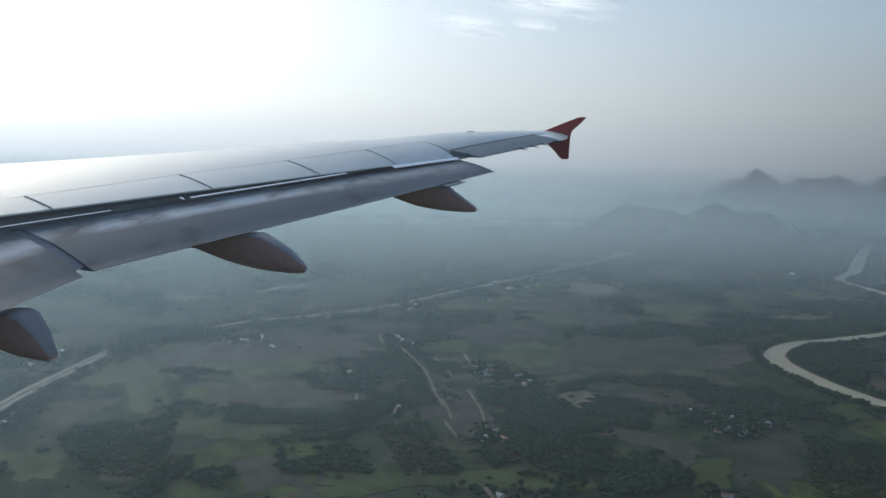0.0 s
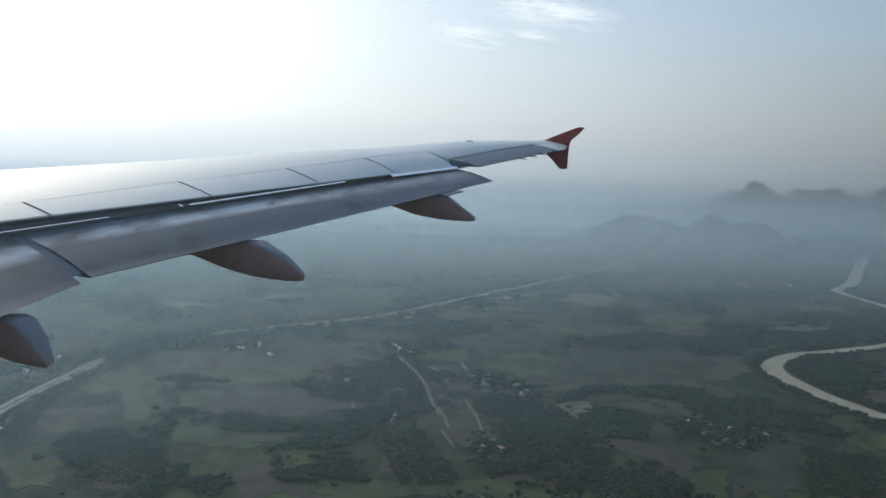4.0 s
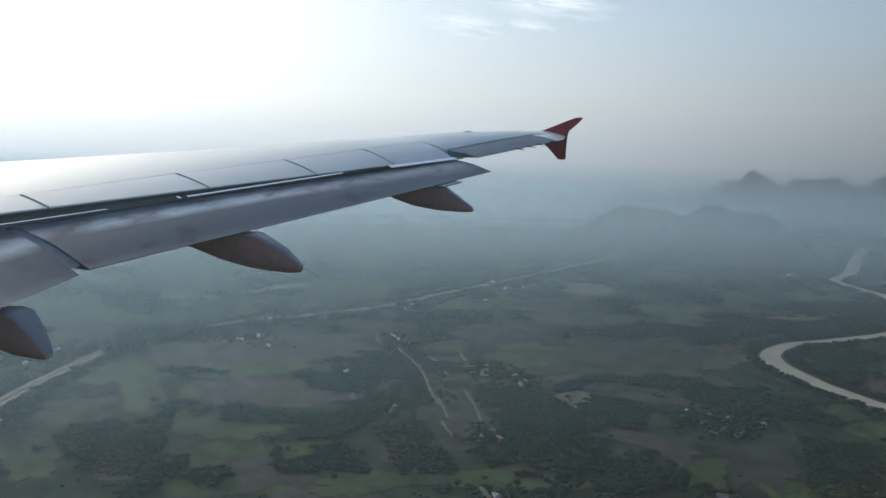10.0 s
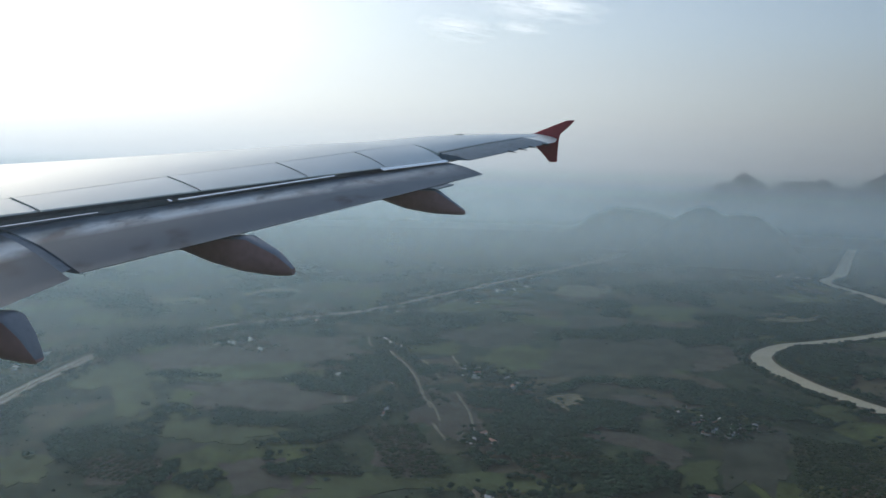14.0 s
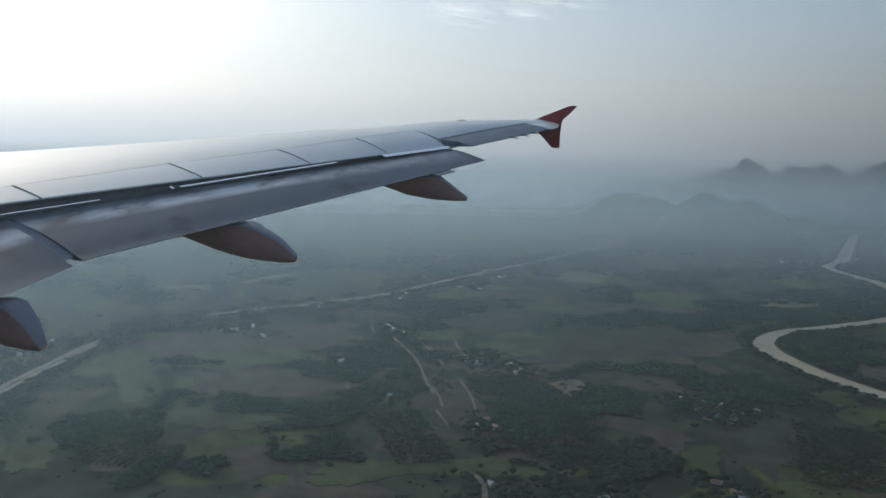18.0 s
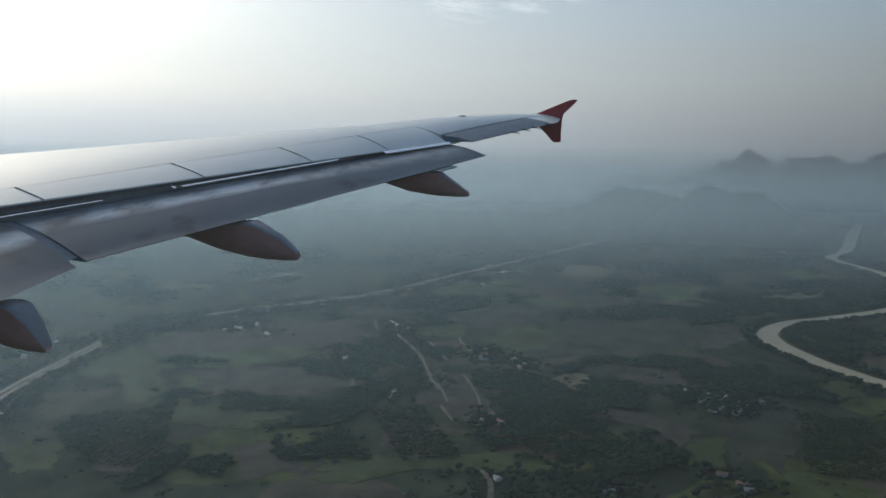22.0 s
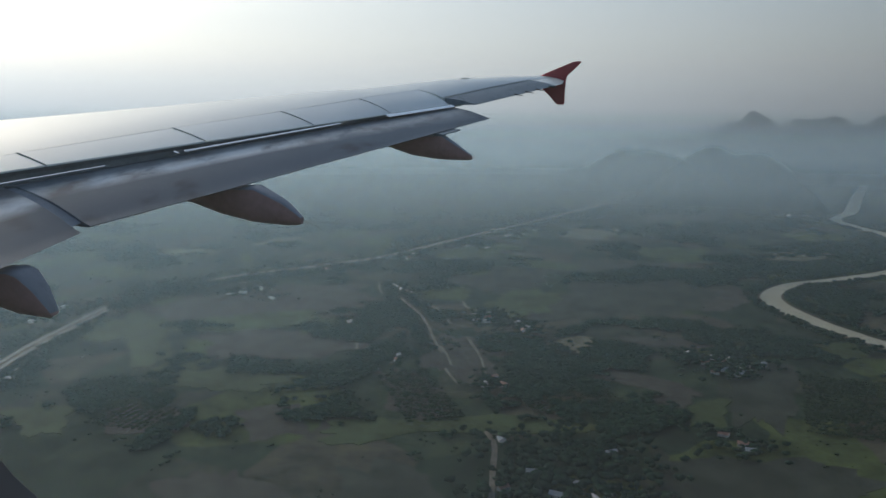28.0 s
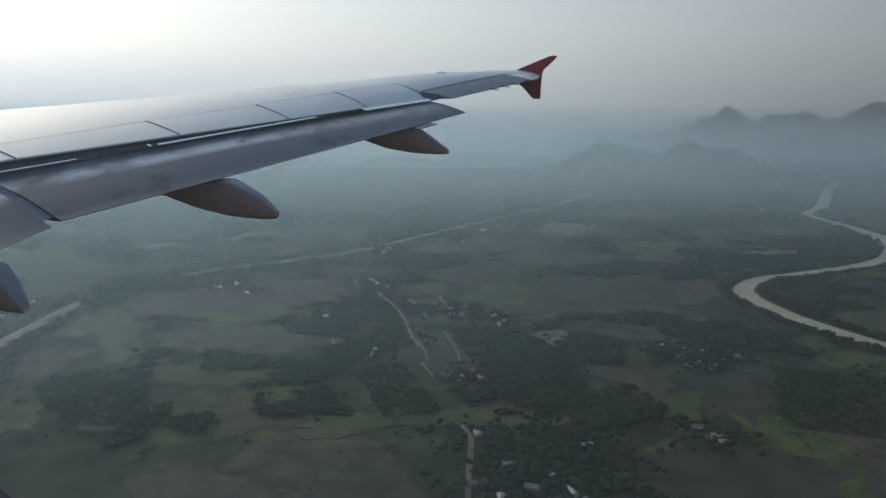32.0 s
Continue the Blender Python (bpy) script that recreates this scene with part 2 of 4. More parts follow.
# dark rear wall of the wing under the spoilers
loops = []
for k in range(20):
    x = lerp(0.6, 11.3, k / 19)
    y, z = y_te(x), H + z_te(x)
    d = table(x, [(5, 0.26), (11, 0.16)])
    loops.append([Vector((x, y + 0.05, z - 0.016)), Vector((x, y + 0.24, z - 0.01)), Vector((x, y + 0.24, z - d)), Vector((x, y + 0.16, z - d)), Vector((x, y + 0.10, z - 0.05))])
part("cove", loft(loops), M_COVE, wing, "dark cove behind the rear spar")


# aileron
def aileron_te(x):
    return Vector((x, 1.685 - 0.2867 * (x - 11.25), H + 0.134 + 0.113 * (x - 11.25)))


loops = []
for k in range(9):
    x = lerp(X_AIL + 0.02, 14.48, k / 8)
    h = upper(x + 0.03, 0.14, -0.002)
    e = aileron_te(x)
    top = [h.lerp(e, f) + Vector((0, 0, 0.012 * math.sin(math.pi * f))) for f in (0, 0.25, 0.5, 0.75, 1)]
    bot = [h.lerp(e, f) - Vector((0, 0, 0.09 * (1 - f) + 0.006)) for f in (1, 0.75, 0.5, 0.25, 0)]
    loops.append(top + bot)
part("aileron", loft(loops), M_FLAP, wing, "grey aileron")
loops = []
for k in range(7):
    x = lerp(14.5, 15.58, k / 6)
    h = upper(x, 0.13, -0.001)
    e = aileron_te(x)
    e.y = max(e.y, 0.66)
    loops.append([h.lerp(e, f) + Vector((0, 0, 0.010 * math.sin(math.pi * f))) for f in (0, 0.25, 0.5, 0.75, 1)] + [h.lerp(e, f) - Vector((0, 0, 0.03 * (1 - f) + 0.006)) for f in (1, 0.75, 0.5, 0.25, 0)])
part("tip_rear_edge", loft(loops), M_WING, wing)
run = [upper(lerp(X_AIL, 14.5, k / 10) + 0.03, 0.145, 0.003) for k in range(11)]
part("aileron_hinge_joint", strip(run, [p + Vector((0, 0.02, 0.004)) for p in run], 0.003), M_JOINT, wing)


# flaps
def flap_te(x):
    if x < 4.56:
        return Vector((x, 3.15, H - 0.732 - 0.131 * (4.52 - x)))
    a = 3.136 - 0.2586 * (x - 4.57)
    return Vector((x, a, H - 0.702 + 0.0998 * (x - 4.57)))


def flap_loop(x, n=9):
    te = flap_te(x)
    gap = table(x, [(3, 0.125), (5, 0.10), (8, 0.065), (11.1, 0.045)])
    yn = y_te(x) + (0.0 if x > 4.56 else 0.02)
    nose = Vector((x, yn, H + z_te(x) - gap))
    th = table(x, [(4, 0.17), (11, 0.10)])
    pts = [Vector((x, yn + 0.17, nose.z - 0.5 * th)), Vector((x, yn + 0.155, nose.z - 0.25 * th)), Vector((x, yn + 0.11, nose.z - 0.07 * th))]
    for k in range(n):
        f = k / (n - 1)
        pts.append(nose.lerp(te, f) + Vector((0, 0, 0.13 * th * math.sin(math.pi * min(1, f * 1.1)) + 0.02 * f * (1 - f))))
    for k in range(n - 1):
        f = 1 - (k + 0.6) / (n - 1)
        pts.append(nose.lerp(te, f) - Vector((0, 0, 0.006 + th * 0.95 * (1 - f) ** 0.8)))
    pts.append(Vector((x, yn + 0.12, nose.z - 0.9 * th)))
    return [sheared(p, te) for p in pts]


def sheared(p, te):
    """The flap's ribs stand square to its rear edge."""
    k = 0.30 * min(1.0, max(0.0, (te.x - 0.6) / 3.9))
    d = p.y - te.y
    return p + Vector((k * d, -0.2867 * k * d, 0.0796 * k * d))


def spread(xa, xb, n):
    return [lerp(xa, xb, k / n) for k in range(n + 1)]


def flap(name, xa, xb, steps):
    """A flap whose paint is worn along the nose, most of all a little behind it."""
    n = 25
    xs = spread(xa, xb, steps)
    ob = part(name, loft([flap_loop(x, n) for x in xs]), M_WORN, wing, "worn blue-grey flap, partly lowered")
    worn = []
    for x in xs:
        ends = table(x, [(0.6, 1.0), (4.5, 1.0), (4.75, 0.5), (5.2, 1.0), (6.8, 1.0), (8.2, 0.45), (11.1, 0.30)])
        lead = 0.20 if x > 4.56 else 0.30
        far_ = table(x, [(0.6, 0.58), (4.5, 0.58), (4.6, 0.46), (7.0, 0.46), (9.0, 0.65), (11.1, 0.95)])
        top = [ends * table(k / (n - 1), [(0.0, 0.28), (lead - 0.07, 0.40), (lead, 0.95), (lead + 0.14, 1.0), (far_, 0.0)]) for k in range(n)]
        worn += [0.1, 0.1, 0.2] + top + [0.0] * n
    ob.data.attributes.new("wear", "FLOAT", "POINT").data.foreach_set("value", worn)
    return ob


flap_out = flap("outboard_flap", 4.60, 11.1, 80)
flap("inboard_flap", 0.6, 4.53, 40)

# dark seal between the two flaps
bm = loft([[flap_loop(4.49)[i] - Vector((0, 0, 0.012)) for i in range(3, 11)], [flap_loop(4.62)[i] - Vector((0, 0, 0.012)) for i in range(3, 11)]], closed=False, caps=False)
part("flap_gap_seal", bm, M_COVE, wing, "dark rubber seal")

# tab at the rear edge by the outer fairing
te_a, te_b = flap_te(9.50), flap_te(10.0)
back = Vector((-0.02, -0.07, -0.02))
loops = [[te_a + Vector((0, 0.05, -0.004)), te_a + back, te_a + back - Vector((0, 0, 0.012)), te_a + Vector((0, 0.05, -0.03))],
         [te_b + Vector((0, 0.05, -0.004)), te_b + back, te_b + back - Vector((0, 0, 0.012)), te_b + Vector((0, 0.05, -0.03))]]
part("flap_tab", loft(loops), M_FLAP, flap_out)

# added bright strips standing in for daylight seen through the slot above the flap
for xa, xb, wd in ((3.9, 5.42, 0.008), (6.12, 6.15, 0.026), (6.22, 8.5, 0.015), (9.45, 11.22, 0.042)):
    run = []
    for x in spread(xa, xb, 14):
        off = table(x, [(4.0, 0.060), (5.4, 0.052), (6.2, 0.043), (8.5, 0.020), (9.45, 0.026), (11.2, 0.026)])
        run.append(Vector((x, y_te(x) - off / 0.5 - 0.02, H + z_te(x) - off)))
    part("slot_daylight", strip(run, [p + Vector((0, wd * 1.2, wd * 0.6)) for p in run], 0.002), M_SLOT_LIGHT, wing, "added bright strip imitating daylight through the slot above the flap")


# flap track fairings: a red canoe under a grey cap
def fairing(x0, half, stations, rod=True):
    """stations: y, bottom z, top z."""
    body = empty_part("flap_track_fairing", wing)
    lo, hi = [], []
    ang = [math.pi * k / 10 for k in range(11)]
    for y, zb, zt, s in stations:
        zm = lerp(zb, zt, 0.90)
        lo.append([Vector((x0 + half * s * math.cos(a), y, H + zm - (zm - zb) * abs(math.sin(a)) ** 0.8)) for a in ang])
        hi.append([Vector((x0 + half * s * math.cos(a), y, H + zm + (zt - zm) * abs(math.sin(a)) ** 0.9)) for a in ang])
    part("canoe", loft(lo), M_FAIR, body, "dull red lower shell")
    part("cap", loft(hi), M_FAIR_TOP, body, "grey upper cap")
    if not rod:
        return
    y, zb, zt, s = stations[-1]
    bm = bmesh.new()
    bmesh.ops.create_cone(bm, cap_ends=True, segments=6, radius1=0.004, radius2=0.002, depth=0.16)
    bmesh.ops.transform(bm, matrix=Matrix.Translation((x0, y - 0.07, H + zb * 0.5 + zt * 0.5 - 0.02)) @ Matrix.Rotation(radians(112), 4, "X"), verts=bm.verts)
    part("static_wick", bm, M_WICK, body, "thin black rod")


def empty_part(name, parent):
    ob = new(name)
    ob.parent = parent
    return ob


fairing(6.2, 0.125, [(4.8, -0.60, -0.54, 0.3), (4.2, -0.64, -0.55, 0.75), (3.6, -0.67, -0.56, 1.0), (3.256, -0.715, -0.575, 1.0), (3.004, -0.805, -0.575, 1.0), (2.756, -0.862, -0.563, 0.95), (2.69, -0.868, -0.563, 0.9), (2.464, -0.885, -0.685, 0.6), (2.37, -0.882, -0.77, 0.4), (2.325, -0.872, -0.815, 0.3)])
fairing(9.62, 0.115, [(3.7, -0.30, -0.22, 0.3), (3.2, -0.33, -0.22, 0.75), (2.75, -0.345, -0.225, 1.0), (2.478, -0.385, -0.23, 1.0), (2.19, -0.478, -0.235, 1.0), (1.909, -0.52, -0.225, 0.95), (1.82, -0.527, -0.222, 0.9), (1.637, -0.534, -0.35, 0.62), (1.53, -0.534, -0.43, 0.42), (1.465, -0.525, -0.475, 0.3)])
fairing(3.98, 0.125, [(5.0, -0.97, -0.85, 0.3), (4.4, -1.0, -0.85, 0.8), (3.8, -1.03, -0.85, 1.0), (3.5, -1.045, -0.85, 1.0), (3.32, -1.07, -0.85, 0.95), (3.174, -1.115, -0.84, 0.85), (3.12, -1.12, -0.86, 0.8), (3.045, -1.128, -0.95, 0.6), (2.995, -1.13, -1.04, 0.42), (2.968, -1.115, -1.095, 0.3)], rod=False)

# wing tip fence
prof = [(1.24, 0.655), (1.10, 0.72), (0.80, 0.845), (0.50, 0.965), (0.42, 0.978), (0.345, 0.968), (0.45, 0.855), (0.60, 0.72), (0.625, 0.62), (0.64, 0.40), (0.642, 0.215), (0.66, 0.19), (0.76, 0.188), (0.80, 0.205), (0.92, 0.345), (1.08, 0.50), (1.20, 0.59)]
loops = []
for dx, s in ((-0.03, 0.97), (-0.018, 1.0), (0.018, 1.0), (0.03, 0.97)):
    loops.append([Vector((15.62 + dx, lerp(0.8, y, s), H + lerp(0.6, z, s))) for y, z in prof])
part("tip_fence", loft(loops), M_RED, wing, "red wing tip fence")
# small rods on the rear edge near the tip
for x in (12.7, 13.15, 13.6, 14.2):
    e = aileron_te(x)
    bm = bmesh.new()
    bmesh.ops.create_cone(bm, cap_ends=True, segments=6, radius1=0.012, radius2=0.005, depth=0.14)
    bmesh.ops.transform(bm, matrix=Matrix.Translation(e + Vector((0, -0.05, 0.0))) @ Matrix.Rotation(radians(100), 4, "X"), verts=bm.verts)
    part("static_wick", bm, M_WICK, wing, "thin black rod")
# low fence of the slat track on the leading edge
bm = bmesh.new()
bmesh.ops.create_cube(bm, size=1.0, matrix=Matrix.Translation(upper(13.4, 0.62 * chord(13.4), -0.003)) @ Matrix.Diagonal((0.35, 0.12, 0.024, 1)))
bmesh.ops.bevel(bm, geom=bm.edges, offset=0.01, segments=2, affect="EDGES")
part("slat_fairing", bm, M_WING, wing)

# ---------------------------------------------------------------- the land
def smooth_line(points, widths=None, n=8):
    """A Catmull-Rom line through points in plan; with widths, also the width at each."""
    pts = [Vector((*p, w)) for p, w in zip(points, widths or [0.0] * len(points))]
    pts = [pts[0] * 2 - pts[1]] + pts + [pts[-1] * 2 - pts[-2]]
    out = []
    for a, b, c, d in zip(pts, pts[1:], pts[2:], pts[3:]):
        for k in range(n):
            t = k / n
            out.append(0.5 * (2 * b + (c - a) * t + (2 * a - 5 * b + 4 * c - d) * t * t + (3 * b - a - 3 * c + d) * t ** 3))
    out.append(pts[-2])
    return out


def ribbon(line, z0, z1, side=0.0, width=None, ragged=0.0, seed=0):
    """A slab along a line; side: offset to its left; its top at z1, its foot at z0."""
    bm = bmesh.new()
    rows_ = []
    for i, p in enumerate(line):
        a, b = line[max(0, i - 1)], line[min(len(line) - 1, i + 1)]
        d = Vector((b.x - a.x, b.y - a.y)).normalized()
        nrm = Vector((-d.y, d.x))
        w = 0.5 * (width if width else p.z)
        ra = 1 + ragged * noise.noise((p.x * 0.02 + seed, p.y * 0.02, 0.0))
        rb = 1 + ragged * noise.noise((p.x * 0.02 + seed, p.y * 0.02, 7.0))
        l = Vector((p.x, p.y)) + nrm * (side + w * ra)
        r = Vector((p.x, p.y)) + nrm * (side - w * rb)
        rows_.append([bm.verts.new((l.x, l.y, z0)), bm.verts.new((l.x, l.y, z1)), bm.verts.new((r.x, r.y, z1)), bm.verts.new((r.x, r.y, z0))])
    for a, b in zip(rows_, rows_[1:]):
        for i in range(3):
            bm.faces.new((a[i], a[i + 1], b[i + 1], b[i]))
    return bm


RIVER = [(4767, -1441), (3822, -1119), (3172, -909), (2950, -800), (2800, -800), (2591, -835), (2340, -850), (2110, -775), (1965, -660), (1845, -510), (1774, -410), (1680, -350), (1580, -338), (1440, -380), (1321, -444), (1227, -507), (1141, -573), (1068, -629), (1000, -700), (900, -830)]
RIVER_W = [40, 45, 48, 38, 42, 58, 66, 46, 35, 29, 30, 36, 40, 36, 34, 34, 36, 38, 40, 40]
HIGHWAY = [(430, 700), (640, 745), (855, 794), (934, 808), (1041, 833), (1139, 848), (1308, 868), (1400, 853), (1518, 819), (1664, 748), (1775, 642), (1955, 509), (2176, 416), (2385, 331), (2740, 181), (3100, 40), (3600, -120)]
LANE = [(250, 1565), (337, 1578), (436, 1591), (512, 1598), (620, 1615), (703, 1653), (889, 1732), (1009, 1780), (1200, 1850)]
TRACK = [(1500, 365), (1480, 356), (1355, 291), (1206, 239), (1150, 217)]
HAMLET_LANE = [(860, 112), (823, 99), (753, 92), (681, 84), (606, 76), (540, 60)]

river_line = smooth_line(RIVER, RIVER_W)
highway_line = smooth_line(HIGHWAY)
lane_line = smooth_line(LANE)
track_line = smooth_line(TRACK)
hamlet_line = smooth_line(HAMLET_LANE)


def earth():
    """Ground cover of the plain: woods, scrub, grass and bare plots in patches."""
    m, t, b = nodes_of("plain_ground_cover")
    warp = noise_tex(t, 0.004, 3.0)
    co = t.nodes.new("ShaderNodeTexCoord")
    mp = t.nodes.new("ShaderNodeMapping")
    mp.inputs["Rotation"].default_value = (0, 0, 0.5)
    mixv = t.nodes.new("ShaderNodeVectorMath")
    mixv.operation = "MULTIPLY_ADD"
    mixv.inputs[1].default_value = (120.0, 120.0, 0.0)
    t.links.new(warp.outputs["Color"], mixv.inputs[0])
    t.links.new(co.outputs["Object"], mixv.inputs[2])
    t.links.new(mixv.outputs[0], mp.inputs[0])
    mp.inputs["Scale"].default_value = (1.0, 1.6, 1.0)
    cell = add(t, "ShaderNodeTexVoronoi", Scale=0.0058)
    t.links.new(mp.outputs[0], cell.inputs["Vector"])
    sep = t.nodes.new("ShaderNodeSeparateColor")
    t.links.new(cell.outputs["Color"], sep.inputs[0])
    patch = ramp(t, sep.outputs[0], [(0.0, (0.013, 0.025, 0.014)), (0.3, (0.018, 0.032, 0.017)), (0.45, (0.026, 0.034, 0.021)), (0.60, (0.036, 0.052, 0.018)), (0.75, (0.040, 0.041, 0.028)), (0.9, (0.021, 0.035, 0.018))])
    patch.color_ramp.interpolation = "CONSTANT"
    mid = noise_tex(t, 0.018, 6.0, 0.65)
    tone = ramp(t, mid.outputs["Fac"], [(0.30, (0.35, 0.42, 0.38)), (0.5, (1.0, 1.0, 1.0)), (0.72, (1.7, 1.55, 1.3))])
    mul = t.nodes.new("ShaderNodeMix")
    mul.data_type, mul.blend_type = "RGBA", "MULTIPLY"
    mul.inputs["Factor"].default_value = 1.0
    t.links.new(patch.outputs[0], mul.inputs["A"])
    t.links.new(tone.outputs[0], mul.inputs["B"])
    fine = noise_tex(t, 0.14, 4.0, 0.7)
    tone2 = ramp(t, fine.outputs["Fac"], [(0.3, (0.75, 0.76, 0.77)), (0.7, (1.22, 1.22, 1.2))])
    mul2 = t.nodes.new("ShaderNodeMix")
    mul2.data_type, mul2.blend_type = "RGBA", "MULTIPLY"
    mul2.inputs["Factor"].default_value = 1.0
    t.links.new(mul.outputs["Result"], mul2.inputs["A"])
    t.links.new(tone2.outputs[0], mul2.inputs["B"])
    t.links.new(mul2.outputs["Result"], b.inputs["Base Color"])
    b.inputs["Roughness"].default_value = 0.95
    b.inputs["Specular IOR Level"].default_value = 0.1
    return m


M_EARTH = earth()
M_WATER = surface("muddy_river_water", (0.25, 0.225, 0.145), 0.5, 0.0, 0.10, 0.01, None, 0.0, 0.5)
M_ROAD = surface("pale_concrete_road", (0.145, 0.138, 0.122), 0.85, 0.0, 0.25, 0.05, None, 0.0, 0.2)
M_VERGE = surface("bare_verge_earth", (0.085, 0.075, 0.052), 0.95, 0.0, 0.45, 0.04, None, 0.0, 0.1)
M_TRACK = surface("dirt_track", (0.115, 0.105, 0.083), 0.95, 0.0, 0.5, 0.06, None, 0.0, 0.1)
M_GRASS = surface("light_green_field", (0.032, 0.048, 0.017), 0.95, 0.0, 0.5, 0.014, None, 0.0, 0.1)
M_PALE = surface("pale_dry_field", (0.085, 0.082, 0.052), 0.95, 0.0, 0.45, 0.03, None, 0.0, 0.1)
M_OLIVE = surface("olive_brown_scrub", (0.024, 0.031, 0.021), 0.95, 0.0, 0.45, 0.02, None, 0.0, 0.1)
M_BROWN = surface("bare_brown_plot", (0.039, 0.039, 0.030), 0.95, 0.0, 0.45, 0.03, None, 0.0, 0.1)
M_TREE = surface("dark_green_foliage", (0.019, 0.035, 0.023), 1.0, 0.0, 0.3, 0.02, None, 0.0, 0.0, 8.0, 0.0)
M_PALM = surface("plantation_foliage", (0.024, 0.039, 0.023), 1.0, 0.0, 0.3, 0.02, None, 0.0, 0.0, 8.0, 0.0)
M_HILL = surface("wooded_hillside", (0.020, 0.033, 0.023), 1.0, 0.0, 0.4, 0.012, None, 0.0, 0.0)
M_BARK = surface("bark", (0.09, 0.07, 0.05), 0.9, 0.0, 0.3, 1.0)

# one sheet of ground to the horizon
bm = bmesh.new()
bmesh.ops.create_circle(bm, cap_ends=True, segments=96, radius=9000.0)
tagged(part("ground", bm, M_EARTH, smooth=False), "hazy green plain of woods, scrub and small fields", "ground", kind="structure")

tagged(part("river", ribbon(river_line, -0.5, 1.20, ragged=0.10), M_WATER, smooth=False), "winding muddy brown-green river", "river", kind="structure")
bm = ribbon([Vector((p.x, p.y, p.z + 9)) for p in river_line], -0.5, 1.05, ragged=0.14, seed=3)
tagged(part("river_bank", bm, M_VERGE, smooth=False), "bare earth bank along the river", "river bank", kind="structure")
hw = tagged(part("road", ribbon(highway_line, -0.5, 1.20, width=26.0, ragged=0.25), M_VERGE, smooth=False), "dual carriageway with bare earth verges and median", "road", kind="structure")
for side in (-6.5, 6.5):
    part("carriageway", ribbon(highway_line, 0.1, 1.45, side=side, width=6.0), M_ROAD, hw, "pale concrete carriageway", smooth=False)
tagged(part("lane", ribbon(lane_line, -0.5, 1.35, width=8.0, ragged=0.2), M_TRACK, smooth=False), "pale narrow country lane through the village", "road", kind="structure")
tagged(part("dirt_track", ribbon(track_line, -0.5, 1.30, width=4.5, ragged=0.5), M_TRACK, smooth=False), "pale dirt track between plots", "track", kind="structure")
tagged(part("hamlet_lane", ribbon(hamlet_line, -0.5, 1.38, width=6.0, ragged=0.3), M_TRACK, smooth=False), "pale earth lane through a hamlet", "road", kind="structure")


# pale dirt strips between the plots
STRIPS = [(1382, 352, 1250, 292), (1185, 226, 1093, 194), (1242, 195, 1056, 140), (1078, 200, 1014, 170), (1633, 441, 1529, 409), (1227, 379, 1138, 346),
          (1466, 306, 1322, 236), (1494, 243, 1413, 205)]
for i, (xa, ya, xb, yb) in enumerate(STRIPS):
    mid_ = ((xa + xb) / 2 + 6 * math.sin(i * 2.3), (ya + yb) / 2 + 8 * math.cos(i * 1.7))
    tagged(part("dirt_strip", ribbon(smooth_line([(xa, ya), mid_, (xb, yb)]), -0.5, 1.25 + 0.02 * i, width=3.2, ragged=0.8, seed=i), M_TRACK, smooth=False), "short pale strip of bare earth", "track", kind="structure")


def plot(cx, cy, rx, ry, turn, seed, n=90):
    """An uneven outline round a field."""
    out = []
    for k in range(n):
        a = 2 * math.pi * k / n
        r = 0.95 + 0.5 * noise.fractal((math.cos(a) * 1.5 + seed, math.sin(a) * 1.5, seed * 1.7), 0.9, 2.0, 4)
        sq = 1 / max(abs(math.cos(a)), abs(math.sin(a))) ** 0.35
        x, y = rx * r * sq * math.cos(a), ry * r * sq * math.sin(a)
        out.append((cx + x * math.cos(turn) - y * math.sin(turn), cy + x * math.sin(turn) + y * math.cos(turn)))
    return out


